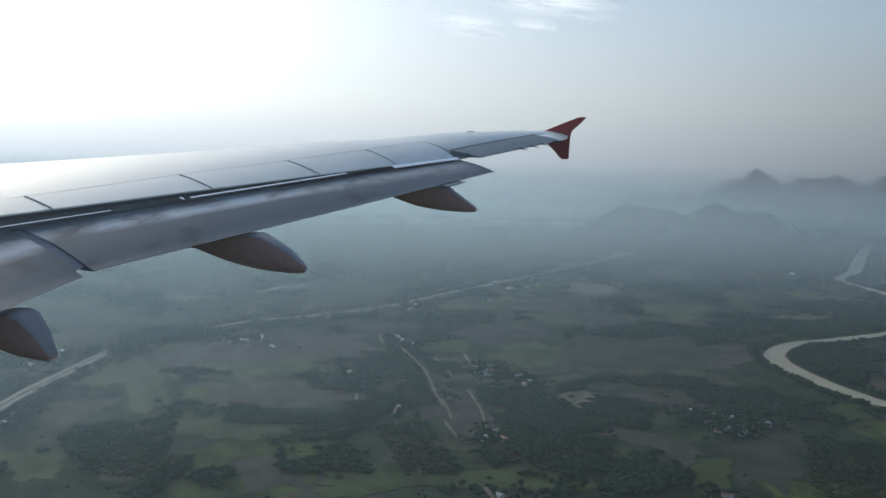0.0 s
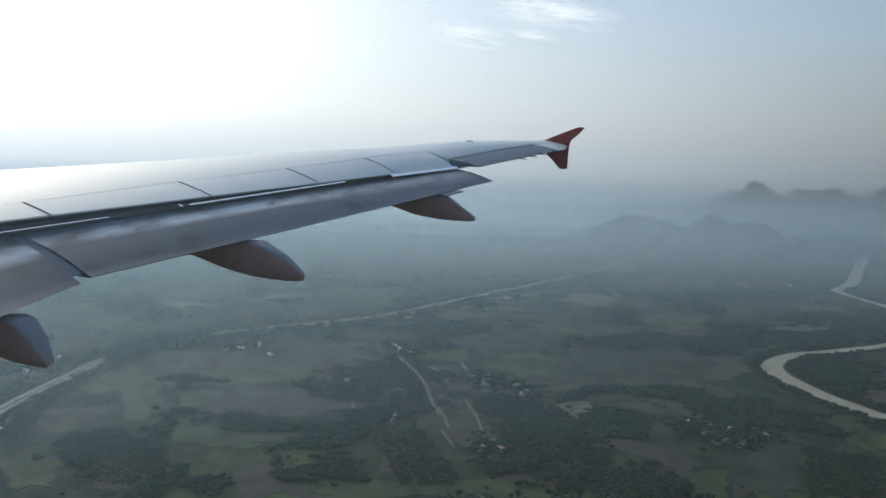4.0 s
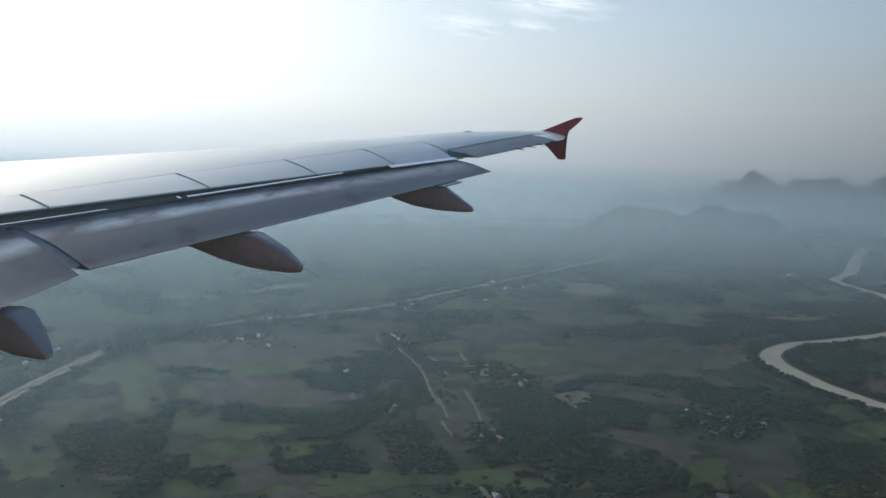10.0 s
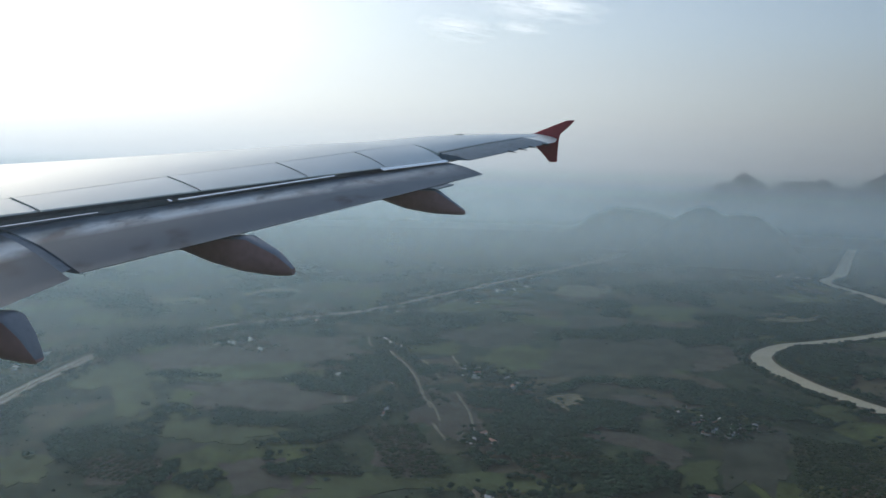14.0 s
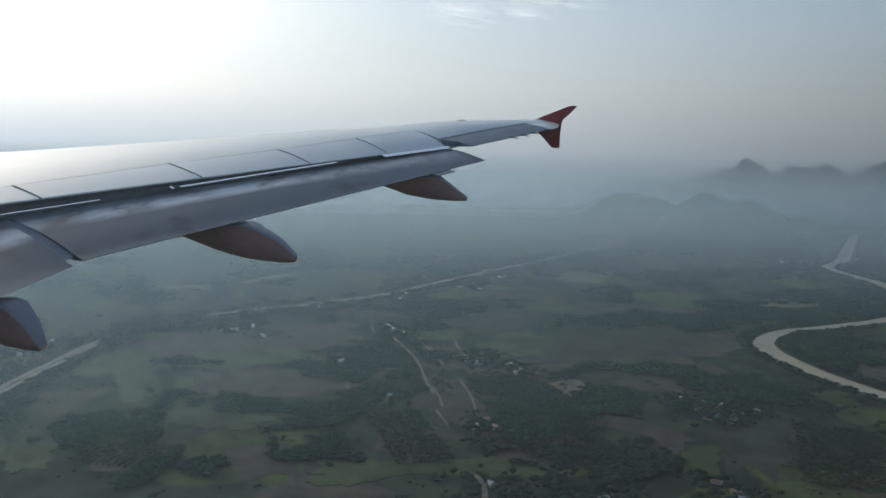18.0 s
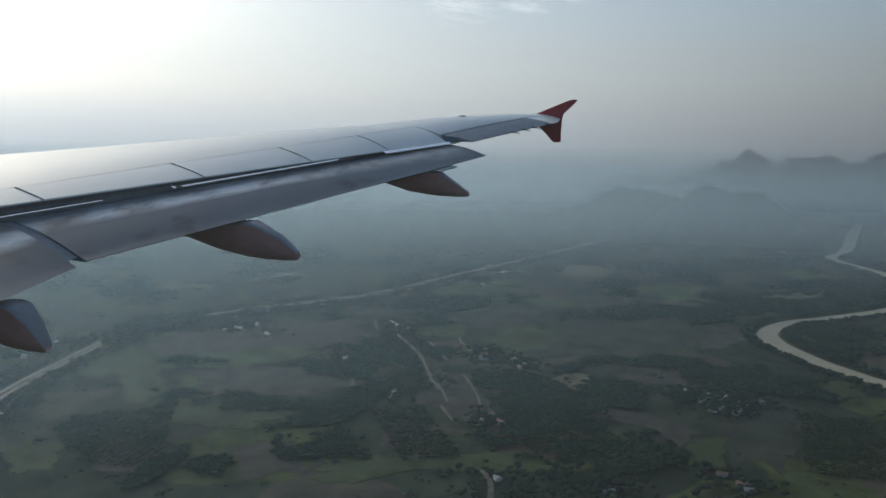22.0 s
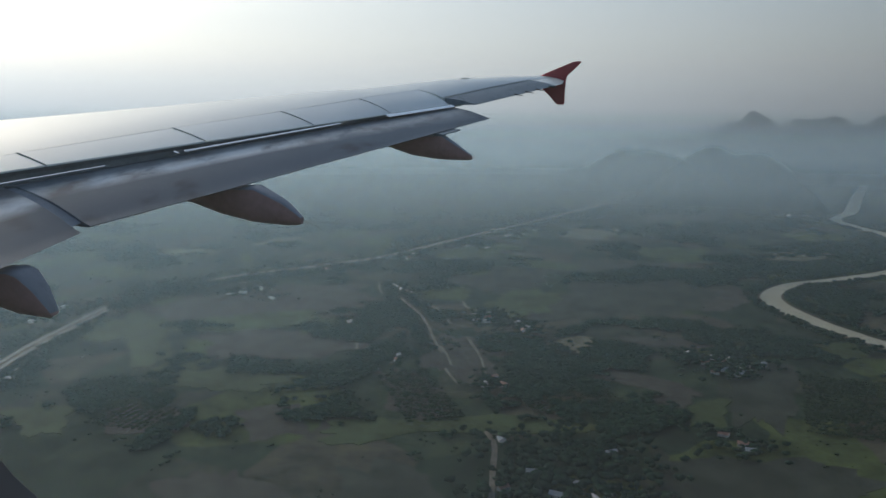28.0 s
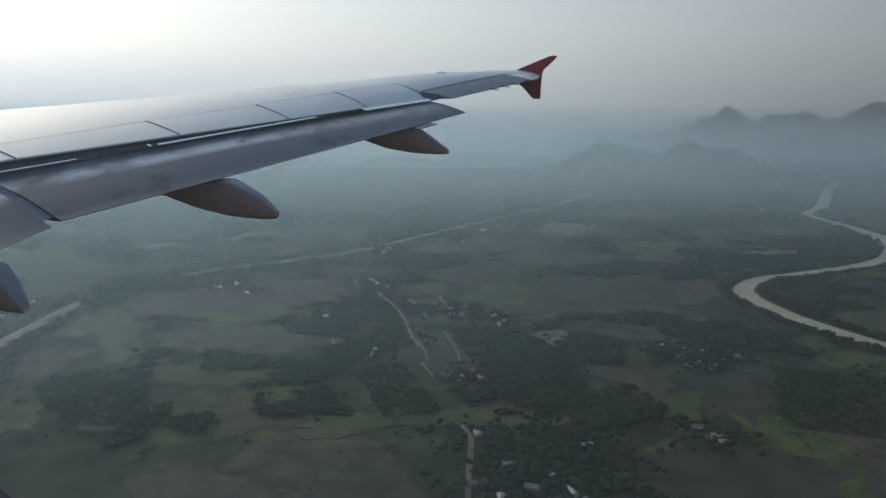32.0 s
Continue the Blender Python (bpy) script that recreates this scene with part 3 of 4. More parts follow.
FIELDS = [
    (1195, 764, 103, 72, 0.80, M_GRASS, "light green field beside the road"),
    (1275, 575, 121, 59, -1.08, M_GRASS, "long light green field"),
    (1078, 647, 92, 32, 0.58, M_GRASS, "light green field beside the road"),
    (980, 475, 84, 44, -1.53, M_GRASS, "light green field below a hedge"),
    (1515, 133, 116, 61, -0.01, M_GRASS, "pale green field beside a hamlet"),
    (1276, 444, 52, 33, -0.10, M_GRASS, "small light green field"),
    (885, 101, 120, 29, -1.39, M_GRASS, "rough green field"),
    (844, 237, 56, 31, -1.07, M_GRASS, "rough green field"),
    (803, 629, 60, 33, 0.85, M_GRASS, "rough green field"),
    (2449, 13, 143, 79, -0.28, M_PALE, "pale dry field"),
    (2094, 299, 127, 65, -0.67, M_GRASS, "light green field"),
    (1907, 119, 79, 47, 1.12, M_GRASS, "light green field"),
    (2156, -191, 121, 63, -1.03, M_GRASS, "light green field"),
    (2153, -512, 102, 56, -0.76, M_PALE, "pale dry field"),
    (971, -138, 54, 23, -0.22, M_GRASS, "olive green plot"),
    (1077, -60, 76, 31, 1.04, M_BROWN, "long bare brown plot"),
    (1016, -105, 53, 23, -0.16, M_BROWN, "bare reddish brown plot"),
    (1069, -218, 141, 39, -0.19, M_OLIVE, "olive brown plot"),
    (1234, 8, 46, 43, -1.48, M_PALE, "pale cleared plot"),
    (1143, 201, 117, 49, 0.33, M_BROWN, "bare brown plot with pale strips"),
    (1160, 478, 131, 80, -1.50, M_BROWN, "bare mauve-brown field"),
    (1450, 616, 204, 116, -0.93, M_BROWN, "wide bare mauve-brown field"),
    (826, 515, 57, 40, 1.47, M_BROWN, "brown plot with rows"),
    (966, 216, 101, 39, 0.45, M_BROWN, "brown plot with rows"),
    (1556, -42, 240, 157, -0.60, M_OLIVE, "wide olive brown plain"),
    (1638, -250, 119, 55, -0.28, M_BROWN, "bare brown plot"),
    (1708, 206, 125, 91, -0.99, M_OLIVE, "olive brown field"),
    (1911, 1036, 84, 53, -1.30, M_PALE, "pale dry field in haze"),
    (2137, 858, 86, 46, -0.63, M_PALE, "pale dry field in haze"),
    (1275, -112, 67, 29, -1.54, M_BROWN, "brown strip of bare ground"),
    (845, 361, 53, 42, 0.69, M_BROWN, "bare brown plot"),
    (1292, -376, 46, 37, -0.10, M_GRASS, "rough green field"),
    (1915, -6, 132, 89, -0.86, M_OLIVE, "olive brown field"),
    (765, -170, 110, 75, -1.40, M_OLIVE, "wide olive brown field beside a hamlet"), (700, 190, 70, 50, 0.40, M_OLIVE, "olive brown field beside a lane"),
    (650, 330, 80, 50, 0.70, M_BROWN, "bare brown field"), (640, -330, 90, 60, -0.60, M_BROWN, "bare brown field"),
]
for i, (fx, fy, rx, ry, turn, mat, lab) in enumerate(FIELDS):
    tagged(part("field", sheet(plot(fx, fy, rx, ry, turn, i * 3.1 + 1), -0.5, 0.9 - 0.02 * i), mat, smooth=False), lab, "field", kind="structure")

# ---------------------------------------------------------------- hills and distance
def hill(name, bearing, dist, width, depth, height, seed, label, blunt=1.5):
    """A wooded hill: bearing in degrees from outboard towards forward."""
    a = radians(bearing)
    c = Vector((dist * math.cos(a), dist * math.sin(a), 0))
    out, side = Vector((math.cos(a), math.sin(a), 0)), Vector((-math.sin(a), math.cos(a), 0))
    bm = bmesh.new()
    nu, nv = 56, 20
    grid = []
    for i in range(nu + 1):
        row = []
        for j in range(nv + 1):
            u, v = i / nu * 2 - 1, j / nv * 2 - 1
            env = max(0.0, 1 - abs(u) ** blunt) * max(0.0, 1 - v * v)
            rough = 0.8 + 0.28 * noise.fractal((u * 1.8 + seed, v * 1.2, seed), 1.0, 2.0, 4)
            row.append(bm.verts.new(c + side * (u * width) + out * (v * depth) + Vector((0, 0, height * env * max(0.05, rough) - 2))))
        grid.append(row)
    for i in range(nu):
        for j in range(nv):
            bm.faces.new((grid[i][j], grid[i + 1][j], grid[i + 1][j + 1], grid[i][j + 1]))
    ob = part(name, bm, M_HILL)
    crease = ob.data.attributes.get("sharp_edge")
    if crease:
        ob.data.attributes.remove(crease)
    return tagged(ob, label, "hill", group="far hills", kind="structure")


hill("hill", -9.95, 4650, 640, 130, 455, 1.0, "pointed wooded hill in blue haze", 1.05)
hill("hill", -7.0, 4690, 760, 120, 330, 5.0, "long low wooded ridge in blue haze", 3.0)
hill("hill", -14.4, 4670, 520, 120, 405, 4.0, "rounded wooded hill in blue haze", 1.7)
hill("hill", -19.5, 4660, 620, 130, 440, 9.0, "long wooded ridge in blue haze", 2.0)
hill("hill", -2.8, 4100, 470, 260, 218, 13.0, "low wooded ridge in blue haze", 1.4)
hill("hill", -8.5, 3560, 370, 280, 240, 27.0, "dark wooded hill above the plain", 2.2)


def haze_material(name, density, fade, top0, top1, radius, tint, across, rest):
    """A thin added sheet that imitates haze: scatters daylight, mostly see-through, thinning out upwards and to the
    ground.
    """
    m = bpy.data.materials.new(name)
    m.use_nodes = True
    t = m.node_tree
    t.nodes.clear()
    out = t.nodes.new("ShaderNodeOutputMaterial")
    mix = t.nodes.new("ShaderNodeMixShader")
    tr = t.nodes.new("ShaderNodeBsdfTransparent")
    half = t.nodes.new("ShaderNodeMixShader")
    half.inputs[0].default_value = 0.7
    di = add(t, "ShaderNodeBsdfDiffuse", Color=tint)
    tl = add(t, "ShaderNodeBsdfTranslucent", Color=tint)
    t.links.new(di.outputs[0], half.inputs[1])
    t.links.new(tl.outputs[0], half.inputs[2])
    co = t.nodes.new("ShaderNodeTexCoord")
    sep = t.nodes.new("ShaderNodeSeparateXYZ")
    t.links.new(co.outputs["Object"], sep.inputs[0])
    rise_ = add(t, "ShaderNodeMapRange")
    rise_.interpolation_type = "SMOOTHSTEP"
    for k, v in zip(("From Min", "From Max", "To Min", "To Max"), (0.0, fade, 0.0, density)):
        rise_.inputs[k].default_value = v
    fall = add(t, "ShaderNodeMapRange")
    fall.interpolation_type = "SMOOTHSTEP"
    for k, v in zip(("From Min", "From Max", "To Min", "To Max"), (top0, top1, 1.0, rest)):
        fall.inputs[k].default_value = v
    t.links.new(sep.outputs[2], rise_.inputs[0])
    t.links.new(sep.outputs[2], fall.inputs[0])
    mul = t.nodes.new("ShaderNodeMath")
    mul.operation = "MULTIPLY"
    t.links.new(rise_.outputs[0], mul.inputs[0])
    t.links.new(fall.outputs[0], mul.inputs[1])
    ahead = add(t, "ShaderNodeMapRange")     # density across the sheet, to imitate brighter haze on the sun's side ahead
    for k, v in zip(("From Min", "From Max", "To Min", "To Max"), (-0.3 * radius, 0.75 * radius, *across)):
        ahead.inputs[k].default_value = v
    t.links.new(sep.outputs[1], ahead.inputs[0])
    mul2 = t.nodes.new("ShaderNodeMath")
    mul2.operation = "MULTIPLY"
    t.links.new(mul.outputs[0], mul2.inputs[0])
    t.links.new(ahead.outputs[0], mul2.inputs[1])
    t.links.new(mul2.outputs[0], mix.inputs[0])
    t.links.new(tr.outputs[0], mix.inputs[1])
    t.links.new(half.outputs[0], mix.inputs[2])
    t.links.new(mix.outputs[0], out.inputs[0])
    return m


def arc(radius, z0, z1, a0=-50, a1=85, n=180):
    bm = bmesh.new()
    rows_ = []
    for k in range(n + 1):
        a = radians(lerp(a0, a1, k / n))
        rows_.append([bm.verts.new((radius * math.cos(a), radius * math.sin(a), z)) for z in (z0, z1)])
    for a, b in zip(rows_, rows_[1:]):
        bm.faces.new((a[0], b[0], b[1], a[1]))
    return bm


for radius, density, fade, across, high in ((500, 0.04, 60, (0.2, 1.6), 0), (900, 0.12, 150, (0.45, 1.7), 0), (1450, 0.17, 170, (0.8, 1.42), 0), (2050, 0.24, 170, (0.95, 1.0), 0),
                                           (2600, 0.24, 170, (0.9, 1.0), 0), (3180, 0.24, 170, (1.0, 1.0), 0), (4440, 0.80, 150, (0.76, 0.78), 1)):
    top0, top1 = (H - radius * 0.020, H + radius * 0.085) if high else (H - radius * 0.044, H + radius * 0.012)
    # distance haze put into the sheets' tint, paler on the far ones
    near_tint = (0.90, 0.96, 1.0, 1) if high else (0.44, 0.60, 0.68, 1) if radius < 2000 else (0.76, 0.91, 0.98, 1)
    tagged(part("haze_sheet", arc(radius, -3.0, 1500.0 if high else top1), haze_material("haze", density, fade, top0, top1, radius, near_tint, across, 0.43 if high else 0.0)), "added see-through sheet imitating pale blue haze over the plain", "haze", group="haze over the plain", kind="stuff")


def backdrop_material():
    """Glowing backdrop with distance haze painted into its colour: grey-blue land below, pale air above, thinning out
    into the sky.
    """
    m = bpy.data.materials.new("far_distance_glow")
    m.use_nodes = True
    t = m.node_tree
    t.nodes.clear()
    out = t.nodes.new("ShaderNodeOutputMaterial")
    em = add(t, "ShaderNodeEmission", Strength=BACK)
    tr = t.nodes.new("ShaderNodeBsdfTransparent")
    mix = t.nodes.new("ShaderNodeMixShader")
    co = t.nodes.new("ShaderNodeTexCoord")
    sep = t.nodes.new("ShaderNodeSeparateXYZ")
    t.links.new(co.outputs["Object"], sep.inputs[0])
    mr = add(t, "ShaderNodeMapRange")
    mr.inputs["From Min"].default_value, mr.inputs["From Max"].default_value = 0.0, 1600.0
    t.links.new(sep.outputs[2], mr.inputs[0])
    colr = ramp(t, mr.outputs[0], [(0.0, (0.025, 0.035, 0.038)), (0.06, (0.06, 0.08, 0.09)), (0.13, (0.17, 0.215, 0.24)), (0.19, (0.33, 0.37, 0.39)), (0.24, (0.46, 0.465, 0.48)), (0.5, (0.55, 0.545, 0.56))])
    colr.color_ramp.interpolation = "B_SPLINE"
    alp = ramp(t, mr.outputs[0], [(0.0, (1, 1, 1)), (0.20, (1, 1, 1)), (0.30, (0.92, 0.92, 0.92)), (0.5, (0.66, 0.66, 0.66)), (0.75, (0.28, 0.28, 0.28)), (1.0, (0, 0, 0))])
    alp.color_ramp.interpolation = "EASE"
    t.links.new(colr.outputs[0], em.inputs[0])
    # glow painted brighter on the sun's side
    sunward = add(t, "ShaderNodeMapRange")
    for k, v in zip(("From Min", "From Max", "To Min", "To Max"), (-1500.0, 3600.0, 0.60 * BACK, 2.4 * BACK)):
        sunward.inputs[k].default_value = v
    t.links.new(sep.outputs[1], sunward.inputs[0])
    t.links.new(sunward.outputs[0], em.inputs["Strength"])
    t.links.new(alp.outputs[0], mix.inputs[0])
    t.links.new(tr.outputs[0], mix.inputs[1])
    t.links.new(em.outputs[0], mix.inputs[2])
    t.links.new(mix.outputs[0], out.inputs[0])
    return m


tagged(part("backdrop", arc(4880, -5.0, 1600.0, -60, 95, 90), backdrop_material()), "glowing backdrop with far plain and pale haze painted in", "distance", kind="structure")

# ---------------------------------------------------------------- houses
ROOFS = [surface("roof_pale_metal", (0.31, 0.30, 0.28), 0.8, 0.0, 0.15, 0.3), surface("roof_blue_metal", (0.21, 0.235, 0.25), 0.85, 0.0, 0.15, 0.3),
         surface("roof_rusty_metal", (0.24, 0.13, 0.09), 0.7, 0.0, 0.3, 0.3), surface("roof_grey_sheet", (0.26, 0.26, 0.25), 0.85, 0.0, 0.2, 0.3)]
ROOF_WORDS = ("pale metal", "blue metal", "rusty metal", "grey sheet")
M_WALL = surface("whitewashed_wall", (0.42, 0.40, 0.37), 0.85, 0.0, 0.15, 0.3)
M_DOOR = surface("dark_door", (0.08, 0.06, 0.05), 0.6, 0.0, 0.2, 1.0)
M_GLASS = surface("dark_window_glass", (0.03, 0.035, 0.04), 0.15, 0.0, 0.1, 1.0)


def box(lo, hi):
    bm = bmesh.new()
    lo, hi = Vector(lo), Vector(hi)
    bmesh.ops.create_cube(bm, size=1.0, matrix=Matrix.Translation((lo + hi) / 2) @ Matrix.Diagonal((*(hi - lo), 1)))
    return bm


def house(w, l, h, kind):
    """A small gabled house, w wide and l long, at the origin."""
    ob = empty("house", "small white house with a %s gable roof" % ROOF_WORDS[kind], "house", "houses on the plain")
    part("wall", box((-w / 2, -l / 2, -0.2), (w / 2, l / 2, h)), M_WALL, ob, smooth=False)
    bm = bmesh.new()
    o, rz = 0.6, h + w * 0.30
    sec = [(-w / 2 - o, h - 0.15), (0, rz), (w / 2 + o, h - 0.15), (w / 2 + o, h + 0.0), (0, rz + 0.18), (-w / 2 - o, h + 0.0)]
    bm = loft([[Vector((x, -l / 2 - o, z)) for x, z in sec], [Vector((x, l / 2 + o, z)) for x, z in sec]])
    part("roof", bm, ROOFS[kind], ob, smooth=False)
    for s in (-1, 1):
        part("gable", loft([[Vector((-w / 2, s * l / 2, h)), Vector((w / 2, s * l / 2, h)), Vector((0, s * l / 2, rz))], [Vector((-w / 2, s * (l / 2 - 0.2), h)), Vector((w / 2, s * (l / 2 - 0.2), h)), Vector((0, s * (l / 2 - 0.2), rz))]]), M_WALL, ob, smooth=False)
    part("door", box((w / 2, -0.5, 0.0), (w / 2 + 0.06, 0.5, 2.1)), M_DOOR, ob, smooth=False)
    for y in (-l * 0.3, l * 0.3):
        for s in (-1, 1):
            part("window", box((s * w / 2 - 0.03, y - 0.6, 0.9), (s * w / 2 + 0.05, y + 0.6, 2.0)), M_GLASS, ob, smooth=False)
    return ob


rnd = random.Random(7)
protos = [house(8, 13, 3.2, 0), house(7, 10, 3.0, 1), house(7, 11, 3.0, 2), house(8, 12, 3.2, 3)]
CLUSTERS = [(1364, 189, 40, 8), (1320, 110, 34, 8), (1107, 269, 22, 3), (950, 780, 40, 5), (1790, 612, 40, 4), (1301, 408, 18, 2), (1950, 470, 60, 6), (2200, 370, 80, 7),
            (2450, 265, 80, 6), (400, 1540, 50, 8), (480, 1500, 40, 5), (1250, 945, 40, 4), (785, 800, 26, 6), (790, 905, 14, 2), (1160, -180, 46, 26), (1120, -430, 26, 3),
            (880, -160, 20, 3), (1480, 700, 60, 5), (1650, 700, 30, 3), (1020, 110, 30, 3), (1560, 380, 25, 3), (3000, -700, 60, 4)]
HAMLET = [(837, 93), (822, -23), (721, 78), (716, 28), (712, -8), (697, -20), (761, 53), (742, 8), (690, 55), (655, 15), (668, -35), (640, 60)]
HOUSES = []
for cx_, cy_, spread_, count in CLUSTERS:
    for _ in range(count):
        HOUSES.append((cx_ + rnd.gauss(0, spread_ * 0.6), cy_ + rnd.gauss(0, spread_ * 0.6), rnd.uniform(0, 360), rnd.choice((0, 0, 1, 2, 2, 3))))

HOUSES += [(x, y, rnd.uniform(0, 360), rnd.choice((0, 1, 2, 3))) for x, y in HAMLET]


def near(line, x, y):
    return min((p.x - x) ** 2 + (p.y - y) ** 2 for p in line) ** 0.5


first = set()
placed = []
for x, y, turn, k in HOUSES:
    if near(highway_line, x, y) < 26 or near(river_line, x, y) < 52 or near(track_line, x, y) < 12 or near(lane_line, x, y) < 14 or any((x - a) ** 2 + (y - b) ** 2 < 300 for a, b in placed):
        continue
    placed.append((x, y))
    m = pose(x, y, 0.8, 0, 0, turn)
    if k in first:
        copy_thing(protos[k], m)
    else:
        first.add(k)
        protos[k].matrix_basis = m


# ---------------------------------------------------------------- trees
def ico():
    bm = bmesh.new()
    bmesh.ops.create_icosphere(bm, subdivisions=1, radius=1.0)
    v = np.array([p.co[:] for p in bm.verts])
    f = np.array([[q.index for q in fc.verts] for fc in bm.faces])
    bm.free()
    return v, f


ICO_V, ICO_F = ico()
rng = np.random.default_rng(11)


def clumps(name, centres, radii, heights, material, label, flat=0.5):
    """Many uneven leaf clumps in one mesh: centres in plan, their radius and the height of the crown's middle."""
    n = len(centres)
    jit = 1 + 0.28 * rng.standard_normal((n, len(ICO_V), 1)).clip(-1.6, 1.6)
    v = ICO_V[None] * jit * np.stack([radii * 1.15, radii * 1.15, radii * flat], 1)[:, None, :]
    v = v + np.concatenate([centres, heights[:, None]], 1)[:, None, :]
    f = ICO_F[None] + (np.arange(n) * len(ICO_V))[:, None, None]
    me = bpy.data.meshes.new(name)
    me.from_pydata(v.reshape(-1, 3).tolist(), [], f.reshape(-1, 3).tolist())
    me.materials.append(material)
    me.shade_smooth()
    return tagged(new(name, me), label, "trees", kind="stuff")


def line_gap(line, pts):
    q = np.array([(p.x, p.y) for p in line])
    best = np.full(len(pts), 1e9)
    for a, b in zip(q, q[1:]):
        d = b - a
        t = (((pts - a) @ d) / max(d @ d, 1e-9)).clip(0, 1)
        best = np.minimum(best, np.linalg.norm(pts - a - t[:, None] * d, axis=1))
    return best


def free(pts):
    ok = (line_gap(highway_line, pts) > 19) & (line_gap(river_line, pts) > 32) & (line_gap(track_line, pts) > 8) & (line_gap(lane_line, pts) > 9) & (line_gap(hamlet_line, pts) > 7)
    for x, y in placed:
        ok &= np.hypot(pts[:, 0] - x, pts[:, 1] - y) > 11
    return ok


def in_fields(pts):
    hit_ = np.zeros(len(pts), bool)
    for fx, fy, rx, ry, turn, mat, lab in FIELDS:
        d = pts - np.array([fx, fy])
        u = (d[:, 0] * math.cos(turn) + d[:, 1] * math.sin(turn)) / (rx * 1.0)
        w_ = (-d[:, 0] * math.sin(turn) + d[:, 1] * math.cos(turn)) / (ry * 1.0)
        hit_ |= (u * u + w_ * w_ < 0.8)
    return hit_


# woods: close-grown canopy on each of these plots (middle, half length, half width, turn)
WOODS = [(1079, 323, 126, 37, -0.37), (1086, 62, 175, 71, 0.11), (1178, -57, 76, 55, 1.29), (883, 307, 43, 24, -0.96), (824, 466, 73, 12, 0.02), (821, 401, 29, 23, -0.47), (1228, 646, 58, 20, -1.52), (1027, 422, 83, 15, -1.17), (1635, -458, 157, 91, -0.23), (1295, -253, 121, 79, 1.31), (1896, -312, 372, 64, -1.12), (878, 600, 70, 64, -1.16), (1004, 570, 61, 27, 0.33), (946, -43, 64, 51, -1.02), (1375, 355, 92, 88, -0.37), (1380, -119, 109, 33, -1.52), (2296, -622, 183, 90, -0.93), (1825, 352, 105, 62, -1.16), (1811, -104, 143, 53, -1.18), (1095, 820, 43, 19, -0.03), (1233, 365, 97, 43, 1.41), (1297, 43, 100, 14, -0.50), (1629, 717, 244, 30, -0.92), (2484, 313, 344, 44, -0.65), (2600, -312, 234, 100, -1.06), (2989, -4, 331, 95, -1.12), (2441, 726, 212, 64, -1.17), (2770, -576, 192, 103, -0.76)]
for cx_, cy_, rx, ry, turn in WOODS:
    dist = math.hypot(cx_, cy_)
    count = int(4 * rx * ry / (14.0 * max(1.0, dist / 1300.0) ** 1.5))
    uv = rng.uniform(-1.25, 1.25, (count, 2))
    pts = np.stack([cx_ + uv[:, 0] * rx * math.cos(turn) - uv[:, 1] * ry * math.sin(turn), cy_ + uv[:, 0] * rx * math.sin(turn) + uv[:, 1] * ry * math.cos(turn)], 1)
    wob = np.array([noise.fractal((x * 0.017, y * 0.017, cx_ * 0.1), 0.8, 2.0, 5) for x, y in pts])
    pts = pts[np.hypot(uv[:, 0], uv[:, 1]) < 0.85 + 0.95 * wob + 0.15 * rng.random(count)]
    pts = pts[free(pts)]
    r_ = rng.uniform(2.6, 5.2, len(pts)) * max(1.0, (dist / 1300.0) ** 0.5)
    clumps("wood", pts, r_, 3.0 + rng.uniform(0, 1.6, len(pts)), M_TREE, "close-grown dark green wood on the plain", 0.34)

# looser tree cover over the rest of the plain, kept where the cover is thick
N = 260000
rad = np.sqrt(rng.uniform(520.0 ** 2, 3100.0 ** 2, N))
ang_ = np.radians(rng.uniform(-30, 58, N))
cand = np.stack([rad * np.cos(ang_), rad * np.sin(ang_)], 1)
mask = np.array([noise.fractal((x * 0.0046, y * 0.0062, 0.3), 0.9, 2.0, 5) for x, y in cand])
keep = (mask > np.where(rad > 1900, 0.30, 0.38) + 0.10 * rng.random(N) + 0.5 * np.clip((rad - 2300.0) / 900.0, 0.0, 1.0) * rng.random(N)) & (rng.random(N) < np.clip(1300.0 / rad, 0.3, 1.0)) & ~in_fields(cand)
cand = cand[keep]
cand = cand[free(cand)]
r_ = rng.uniform(2.6, 5.0, len(cand)) * np.clip(np.hypot(cand[:, 0], cand[:, 1]) / 1300.0, 1.0, 1.7)
clumps("woods", cand, r_, 1.0 + r_ * 0.4 + rng.uniform(0, 1.5, len(cand)), M_TREE, "dark green woods spread over the plain", 0.32)

# trees and scrub along the river, the roads and round the houses
def along(line, lo, hi, count):
    q = np.array([(p.x, p.y) for p in line])
    seg = rng.integers(0, len(q) - 1, count)
    a, b = q[seg], q[seg + 1]
    d = b - a
    nrm = np.stack([-d[:, 1], d[:, 0]], 1) / np.linalg.norm(d, axis=1)[:, None]
    return a + d * rng.random((count, 1)) + nrm * (rng.uniform(lo, hi, (count, 1)) * rng.choice((-1, 1), (count, 1)))


edge = np.concatenate([along(river_line, 24, 50, 2800), along(highway_line, 18, 55, 1700), along(track_line, 8, 30, 120), along(lane_line, 8, 30, 300)])
edge = np.concatenate([edge] + [np.array(p) + rng.normal(0, 20, (22, 2)) for p in placed])
ok = (line_gap(highway_line, edge) > 15) & (line_gap(river_line, edge) > 25) & (line_gap(track_line, edge) > 6) & (line_gap(lane_line, edge) > 7)
edge = edge[ok]
r_ = rng.uniform(2.2, 4.8, len(edge))
clumps("tree_belt", edge, r_, r_ * 1.1 + rng.uniform(0, 2.5, len(edge)), M_TREE, "dark trees and scrub along river and road")

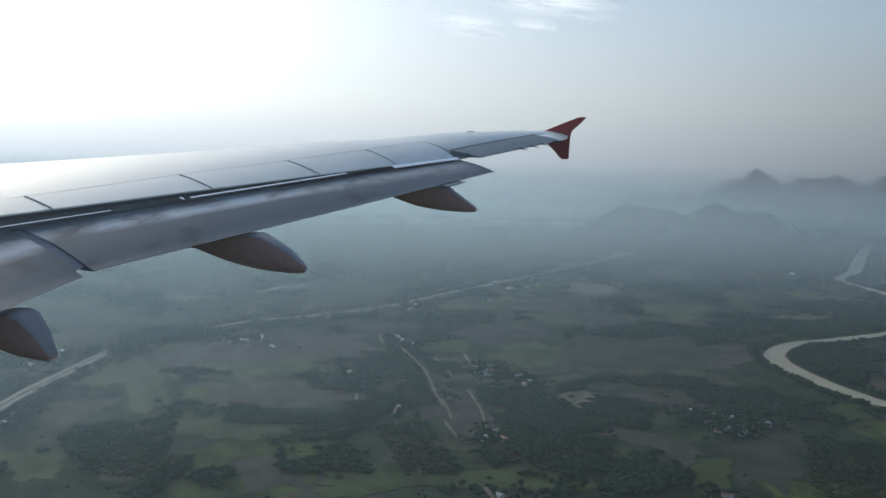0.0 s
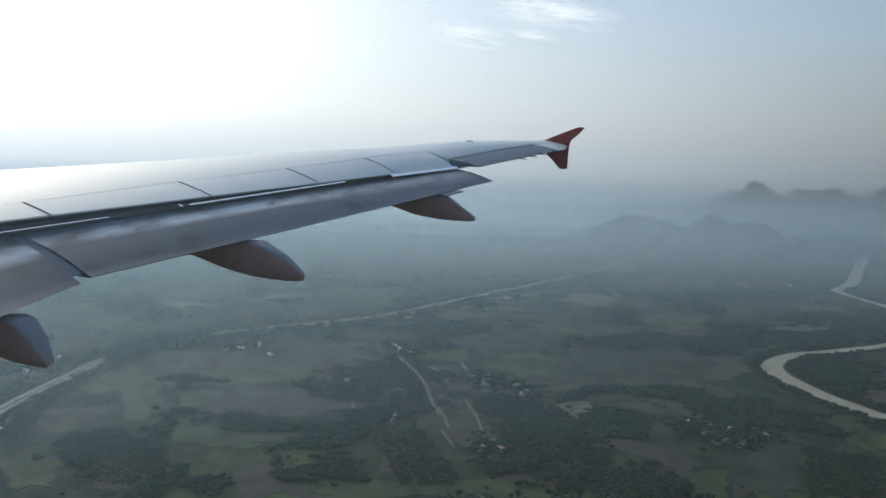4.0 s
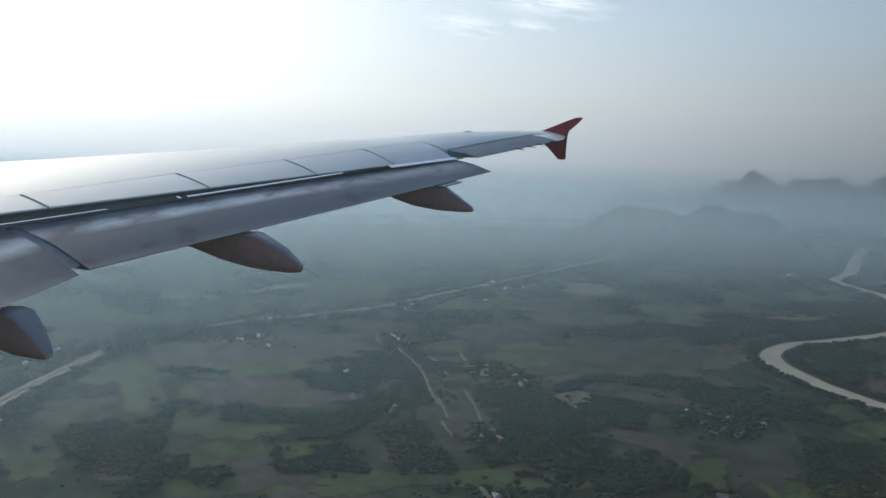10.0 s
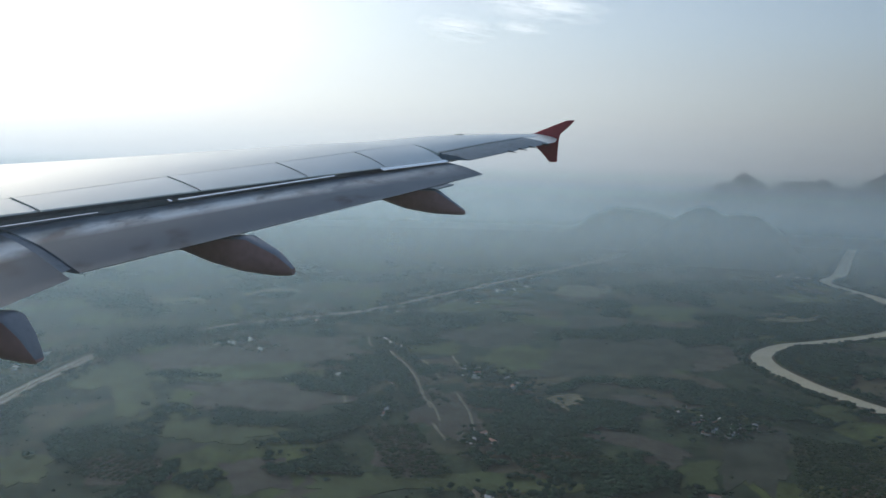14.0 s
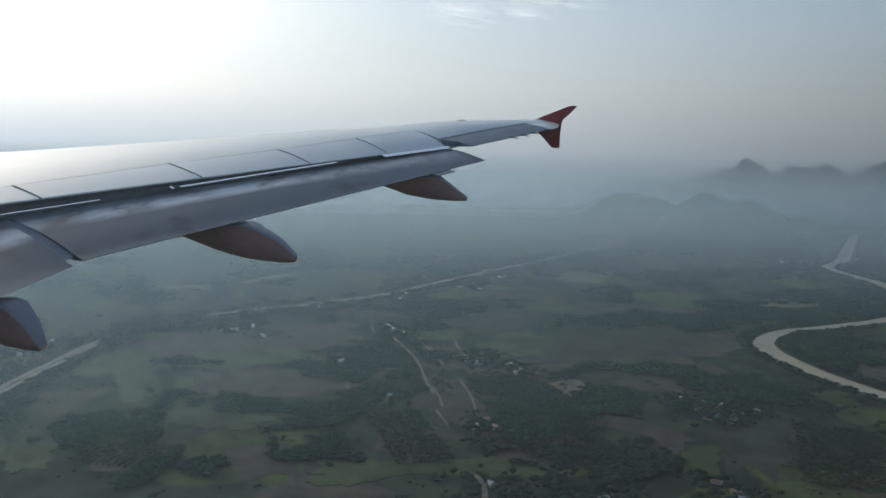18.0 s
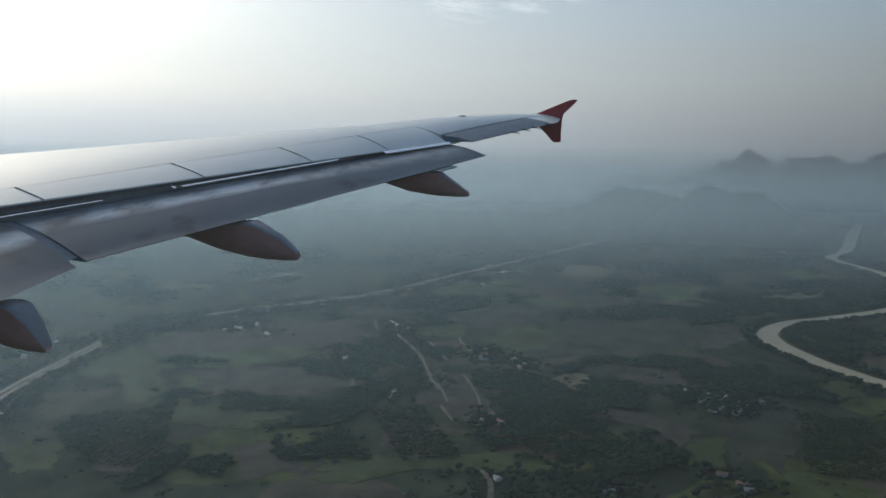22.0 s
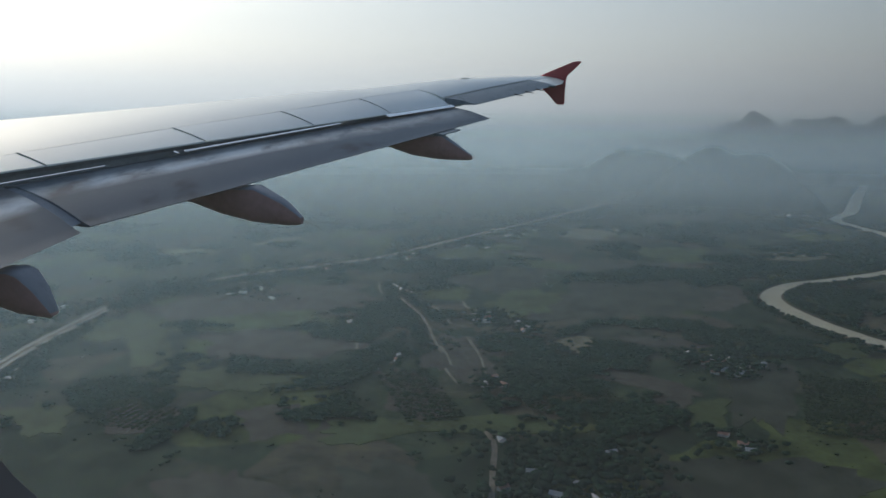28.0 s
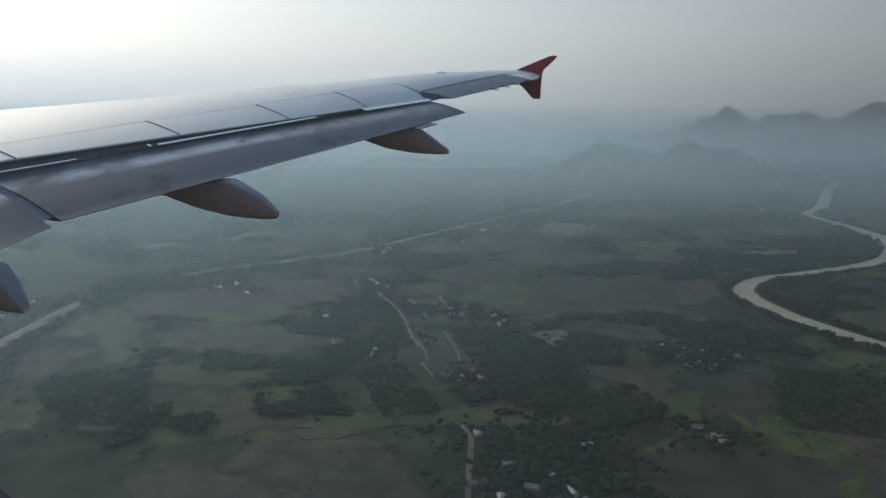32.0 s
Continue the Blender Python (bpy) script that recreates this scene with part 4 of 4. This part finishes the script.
# trees round the hamlet, close enough to hide most of its yards
yard = np.array([(760.0, 15.0)]) + rng.normal(0, 1, (520, 2)) * np.array([[62.0, 42.0]])
yard = yard[free(yard)]
r_ = rng.uniform(2.4, 5.0, len(yard))
clumps("hamlet_trees", yard, r_, 2.5 + r_ * 0.8 + rng.uniform(0, 2.5, len(yard)), M_TREE, "dark trees between the houses of a hamlet", 0.8)

# a tall belt on the near side of the road that hides part of it
belt = np.array([(p.x, p.y) for p in highway_line if 1330 < p.x < 1560])
belt = np.repeat(belt, 26, axis=0) * (1 - rng.uniform(0.012, 0.03, (len(belt) * 26, 1))) + rng.normal(0, 9, (len(belt) * 26, 2))
belt = belt[line_gap(highway_line, belt) > 14]
r_ = rng.uniform(3.0, 5.5, len(belt))
clumps("roadside_wood", belt, r_, 3.0 + r_ * 1.2 + rng.uniform(0, 3.0, len(belt)), M_TREE, "tall dark trees along the near side of the road", 0.8)

# plantation rows on the bare plots
rows_pts = []
for fx, fy, rx, ry, turn, mat, lab in FIELDS:
    if "rows" in lab:
        for u in np.arange(-rx * 0.9, rx * 0.9, 9.0):
            for w_ in np.arange(-ry * 0.9, ry * 0.9, 3.2):
                rows_pts.append((fx + u * math.cos(turn) - w_ * math.sin(turn), fy + u * math.sin(turn) + w_ * math.cos(turn)))
for fx, fy, rx, ry, turn in ((1020, -330, 110, 70, -0.2), (1010, 40, 70, 60, 0.5)):
    for u in np.arange(-rx, rx, 9.0):
        for w_ in np.arange(-ry, ry, 3.4):
            rows_pts.append((fx + u * math.cos(turn) - w_ * math.sin(turn), fy + u * math.sin(turn) + w_ * math.cos(turn)))
rows_pts = np.array(rows_pts) + rng.normal(0, 0.8, (len(rows_pts), 2))
rows_pts = rows_pts[(rng.random(len(rows_pts)) < 0.85)]
rows_pts = rows_pts[free(rows_pts)]
r_ = rng.uniform(1.5, 3.0, len(rows_pts))
clumps("plantation_rows", rows_pts, r_, r_ * 1.2, M_PALM, "green plantation bushes in straight rows")


# low bushes scattered over open ground
N = 9000
rad = np.sqrt(rng.uniform(520.0 ** 2, 2400.0 ** 2, N))
ang_ = np.radians(rng.uniform(-30, 58, N))
bush = np.stack([rad * np.cos(ang_), rad * np.sin(ang_)], 1)
mask = np.array([noise.fractal((x * 0.011, y * 0.013, 4.3), 0.9, 2.0, 4) for x, y in bush])
bush = bush[mask > rng.uniform(0.12, 0.35, N)]
bush = bush[free(bush)]
bush = bush[~in_fields(bush)]
r_ = rng.uniform(0.9, 2.4, len(bush))
clumps("scrub", bush, r_, r_ * 0.7, M_PALM, "low green scrub on open ground")


# single trees that stand out by the houses and the road
def tree(h, seed):
    ob = empty("tree", "leafy green tree standing alone on the plain", "tree", "single trees")
    g = random.Random(seed)
    bm = bmesh.new()
    bmesh.ops.create_cone(bm, cap_ends=True, segments=8, radius1=h * 0.035, radius2=h * 0.015, depth=h * 0.6)
    bmesh.ops.translate(bm, vec=(0, 0, h * 0.3), verts=bm.verts)
    for k in range(5):
        a = 2 * math.pi * k / 5 + g.random()
        r0 = bmesh.ops.create_cone(bm, cap_ends=True, segments=5, radius1=h * 0.014, radius2=h * 0.005, depth=h * 0.4)
        bmesh.ops.transform(bm, matrix=Matrix.Translation((0.12 * h * math.cos(a), 0.12 * h * math.sin(a), h * 0.6)) @ Matrix.Rotation(a, 4, "Z") @ Matrix.Rotation(radians(38), 4, "Y"), verts=r0["verts"])
    part("trunk", bm, M_BARK, ob)
    bm = bmesh.new()
    for k in range(26):
        a, e, q = g.uniform(0, 6.28), g.uniform(-0.5, 1.0), g.uniform(0.5, 1.0)
        r0 = bmesh.ops.create_icosphere(bm, subdivisions=1, radius=h * g.uniform(0.07, 0.14))
        for v in r0["verts"]:
            v.co *= 1 + g.uniform(-0.3, 0.3)
        bmesh.ops.translate(bm, vec=(h * 0.3 * q * math.cos(a), h * 0.3 * q * math.sin(a), h * (0.68 + 0.24 * e)), verts=r0["verts"])
    part("crown", bm, M_TREE, ob, smooth=False)
    return ob


tprotos = [tree(13, 1), tree(10, 2), tree(16, 3)]
spots = [p for p in along(highway_line, 26, 70, 60).tolist() + [[a + rnd.uniform(-25, 25), b + rnd.uniform(-25, 25)] for a, b in placed[:40]]]
spots = [p for p, k in zip(spots, free(np.array(spots))) if k]
for i, (x, y) in enumerate(spots):
    m = pose(x, y, 0, 0, 0, rnd.uniform(0, 360))
    if i < 3:
        tprotos[i].matrix_basis = m
    else:
        copy_thing(tprotos[i % 3], m)


# ---------------------------------------------------------------- wisps of cloud
def cloud(bearing, elev, dist, w, h, seed):
    m = bpy.data.materials.new("glowing_wisp")
    m.use_nodes = True
    t = m.node_tree
    t.nodes.clear()
    out = t.nodes.new("ShaderNodeOutputMaterial")
    mix = t.nodes.new("ShaderNodeMixShader")
    tr = t.nodes.new("ShaderNodeBsdfTransparent")
    # the wisp glows by itself, in place of the sunlight it would scatter
    tl = add(t, "ShaderNodeEmission", Color=(0.97, 0.98, 1.0, 1), Strength=1.05)
    co = t.nodes.new("ShaderNodeTexCoord")
    mp = t.nodes.new("ShaderNodeMapping")
    mp.inputs["Scale"].default_value = (1.0 / 300, 1.0 / 300, 1.0 / 45)
    mp.inputs["Location"].default_value = (seed, 0, 0)
    nz = add(t, "ShaderNodeTexNoise", Scale=1.0, Detail=4.0, Roughness=0.5)
    t.links.new(co.outputs["Object"], mp.inputs[0])
    t.links.new(mp.outputs[0], nz.inputs["Vector"])
    gr = t.nodes.new("ShaderNodeVectorMath")
    gr.operation = "LENGTH"
    mp2 = t.nodes.new("ShaderNodeMapping")
    mp2.inputs["Scale"].default_value = (0.0, 1.0 / w, 1.0 / h)
    t.links.new(co.outputs["Object"], mp2.inputs[0])
    t.links.new(mp2.outputs[0], gr.inputs[0])
    edge_ = add(t, "ShaderNodeMapRange")
    edge_.interpolation_type = "SMOOTHSTEP"
    for k, v in zip(("From Min", "From Max", "To Min", "To Max"), (0.0, 1.0, 1.0, 0.0)):
        edge_.inputs[k].default_value = v
    t.links.new(gr.outputs["Value"], edge_.inputs[0])
    dens = ramp(t, nz.outputs["Fac"], [(0.34, (0, 0, 0)), (0.62, (1.0, 1.0, 1.0))])
    mul = t.nodes.new("ShaderNodeMath")
    mul.operation = "MULTIPLY"
    t.links.new(dens.outputs[0], mul.inputs[0])
    t.links.new(edge_.outputs[0], mul.inputs[1])
    t.links.new(mul.outputs[0], mix.inputs[0])
    t.links.new(tr.outputs[0], mix.inputs[1])
    t.links.new(tl.outputs[0], mix.inputs[2])
    t.links.new(mix.outputs[0], out.inputs[0])
    bm = bmesh.new()
    n = 12
    grid = [[bm.verts.new((40 * noise.noise((i * 0.4, j * 0.4, seed)), lerp(-w, w, i / n), lerp(-h, h, j / n))) for j in range(n + 1)] for i in range(n + 1)]
    for i in range(n):
        for j in range(n):
            bm.faces.new((grid[i][j], grid[i + 1][j], grid[i + 1][j + 1], grid[i][j + 1]))
    ob = tagged(part("cloud", bm, m), "thin white wisp of high cloud with a glow of its own", "cloud", group="wisps of cloud", kind="stuff")
    a, e = radians(bearing), radians(elev)
    ob.matrix_world = Matrix.Translation((dist * math.cos(a) * math.cos(e), dist * math.sin(a) * math.cos(e), H + dist * math.sin(e))) @ Matrix.Rotation(a, 4, "Z") @ Matrix.Rotation(-e, 4, "Y") @ Matrix.Rotation(radians(8), 4, "X")


cloud(4.0, 11.2, 4380, 420, 110, 3.0)
cloud(5.0, 9.7, 4390, 160, 40, 8.0)
cloud(9.5, 9.6, 4400, 240, 80, 12.0)

# ---------------------------------------------------------------- cabin wall round the camera
def rounded(cy_, cz_, hy, hz, r, n=8):
    out = []
    for sy, sz, a0 in ((1, 1, 0), (-1, 1, 90), (-1, -1, 180), (1, -1, 270)):
        for k in range(n + 1):
            a = radians(a0 + 90 * k / n)
            out.append((cy_ + sy * (hy - r) + r * math.cos(a), cz_ + sz * (hz - r) + r * math.sin(a)))
    return out


WIN = (0.0161, 0.0519, 0.1101, 0.1421, 0.085)


def square_ring(half_y, half_z):
    """Points on a rectangle, matched to the window's outline by direction."""
    out = []
    for y, z in rounded(*WIN):
        dy, dz = y - WIN[0], z - WIN[1]
        s = min(half_y / max(abs(dy), 1e-6), half_z / max(abs(dz), 1e-6))
        out.append((WIN[0] + dy * s, WIN[1] + dz * s))
    return out


def at(x, ring):
    return [Vector((x, y, H + z)) for y, z in ring]


cab = [at(0.055, square_ring(0.9, 0.9)), at(0.055, rounded(*WIN)), at(0.115, rounded(*WIN)), at(0.115, square_ring(0.9, 0.9))]
tagged(part("wall_cabin", loft(cab, caps=False), M_CABIN, smooth=False), "cabin side wall with a rounded window opening", "wall", kind="structure")
win = tagged(empty("window_1", "rounded cabin window with dark rim", "window"), kind="structure")
rim = (WIN[0], WIN[1], WIN[2] + 0.012, WIN[3] + 0.012, WIN[4] + 0.012)
inn = (WIN[0], WIN[1], WIN[2] - 0.004, WIN[3] - 0.004, WIN[4] - 0.004)
part("rim", loft([at(0.05, rounded(*rim)), at(0.05, rounded(*inn)), at(0.118, rounded(*inn)), at(0.118, rounded(*rim))], caps=False), M_BEZEL, win, "dark window rim")
mg, tg, bg = nodes_of("window_acrylic")
tg.nodes.remove(bg)
tr_ = add(tg, "ShaderNodeBsdfTransparent", Color=(0.985, 0.99, 0.99, 1))
gl_ = add(tg, "ShaderNodeBsdfTranslucent", Color=(0.9, 0.93, 0.95, 1))
mx_ = tg.nodes.new("ShaderNodeMixShader")
mx_.inputs[0].default_value = 0.025    # fine scratches that catch the light
tg.links.new(tr_.outputs[0], mx_.inputs[1])
tg.links.new(gl_.outputs[0], mx_.inputs[2])
tg.links.new(mx_.outputs[0], tg.nodes["Material Output"].inputs[0])
bm = bmesh.new()
bm.faces.new([bm.verts.new(p) for p in at(0.110, rounded(*inn))])
pane = part("pane", bm, mg, win, "clear acrylic pane", smooth=False)
pane.visible_shadow = False
for name, lo, hi in (("wall_behind", (-0.95, -0.9, -0.9), (-0.90, 0.9, 0.9)), ("wall_front", (-0.9, 0.9, -0.9), (0.055, 0.93, 0.9)), ("wall_rear", (-0.9, -0.93, -0.9), (0.055, -0.9, 0.9)),
                     ("ceiling", (-0.9, -0.9, 0.9), (0.055, 0.9, 0.93)), ("floor", (-0.9, -0.9, -0.93), (0.055, 0.9, -0.9))):
    bm = bmesh.new()
    mid = (Vector(lo) + Vector(hi)) / 2 + Vector((0, 0.02, H + 0.02))
    bmesh.ops.create_cube(bm, size=1.0, matrix=Matrix.Translation(mid) @ Matrix.Diagonal((*(Vector(hi) - Vector(lo)), 1)))
    tagged(part(name, bm, M_CABIN, smooth=False), "plain grey cabin lining", "ceiling" if name == "ceiling" else "floor" if name == "floor" else "wall", kind="structure")
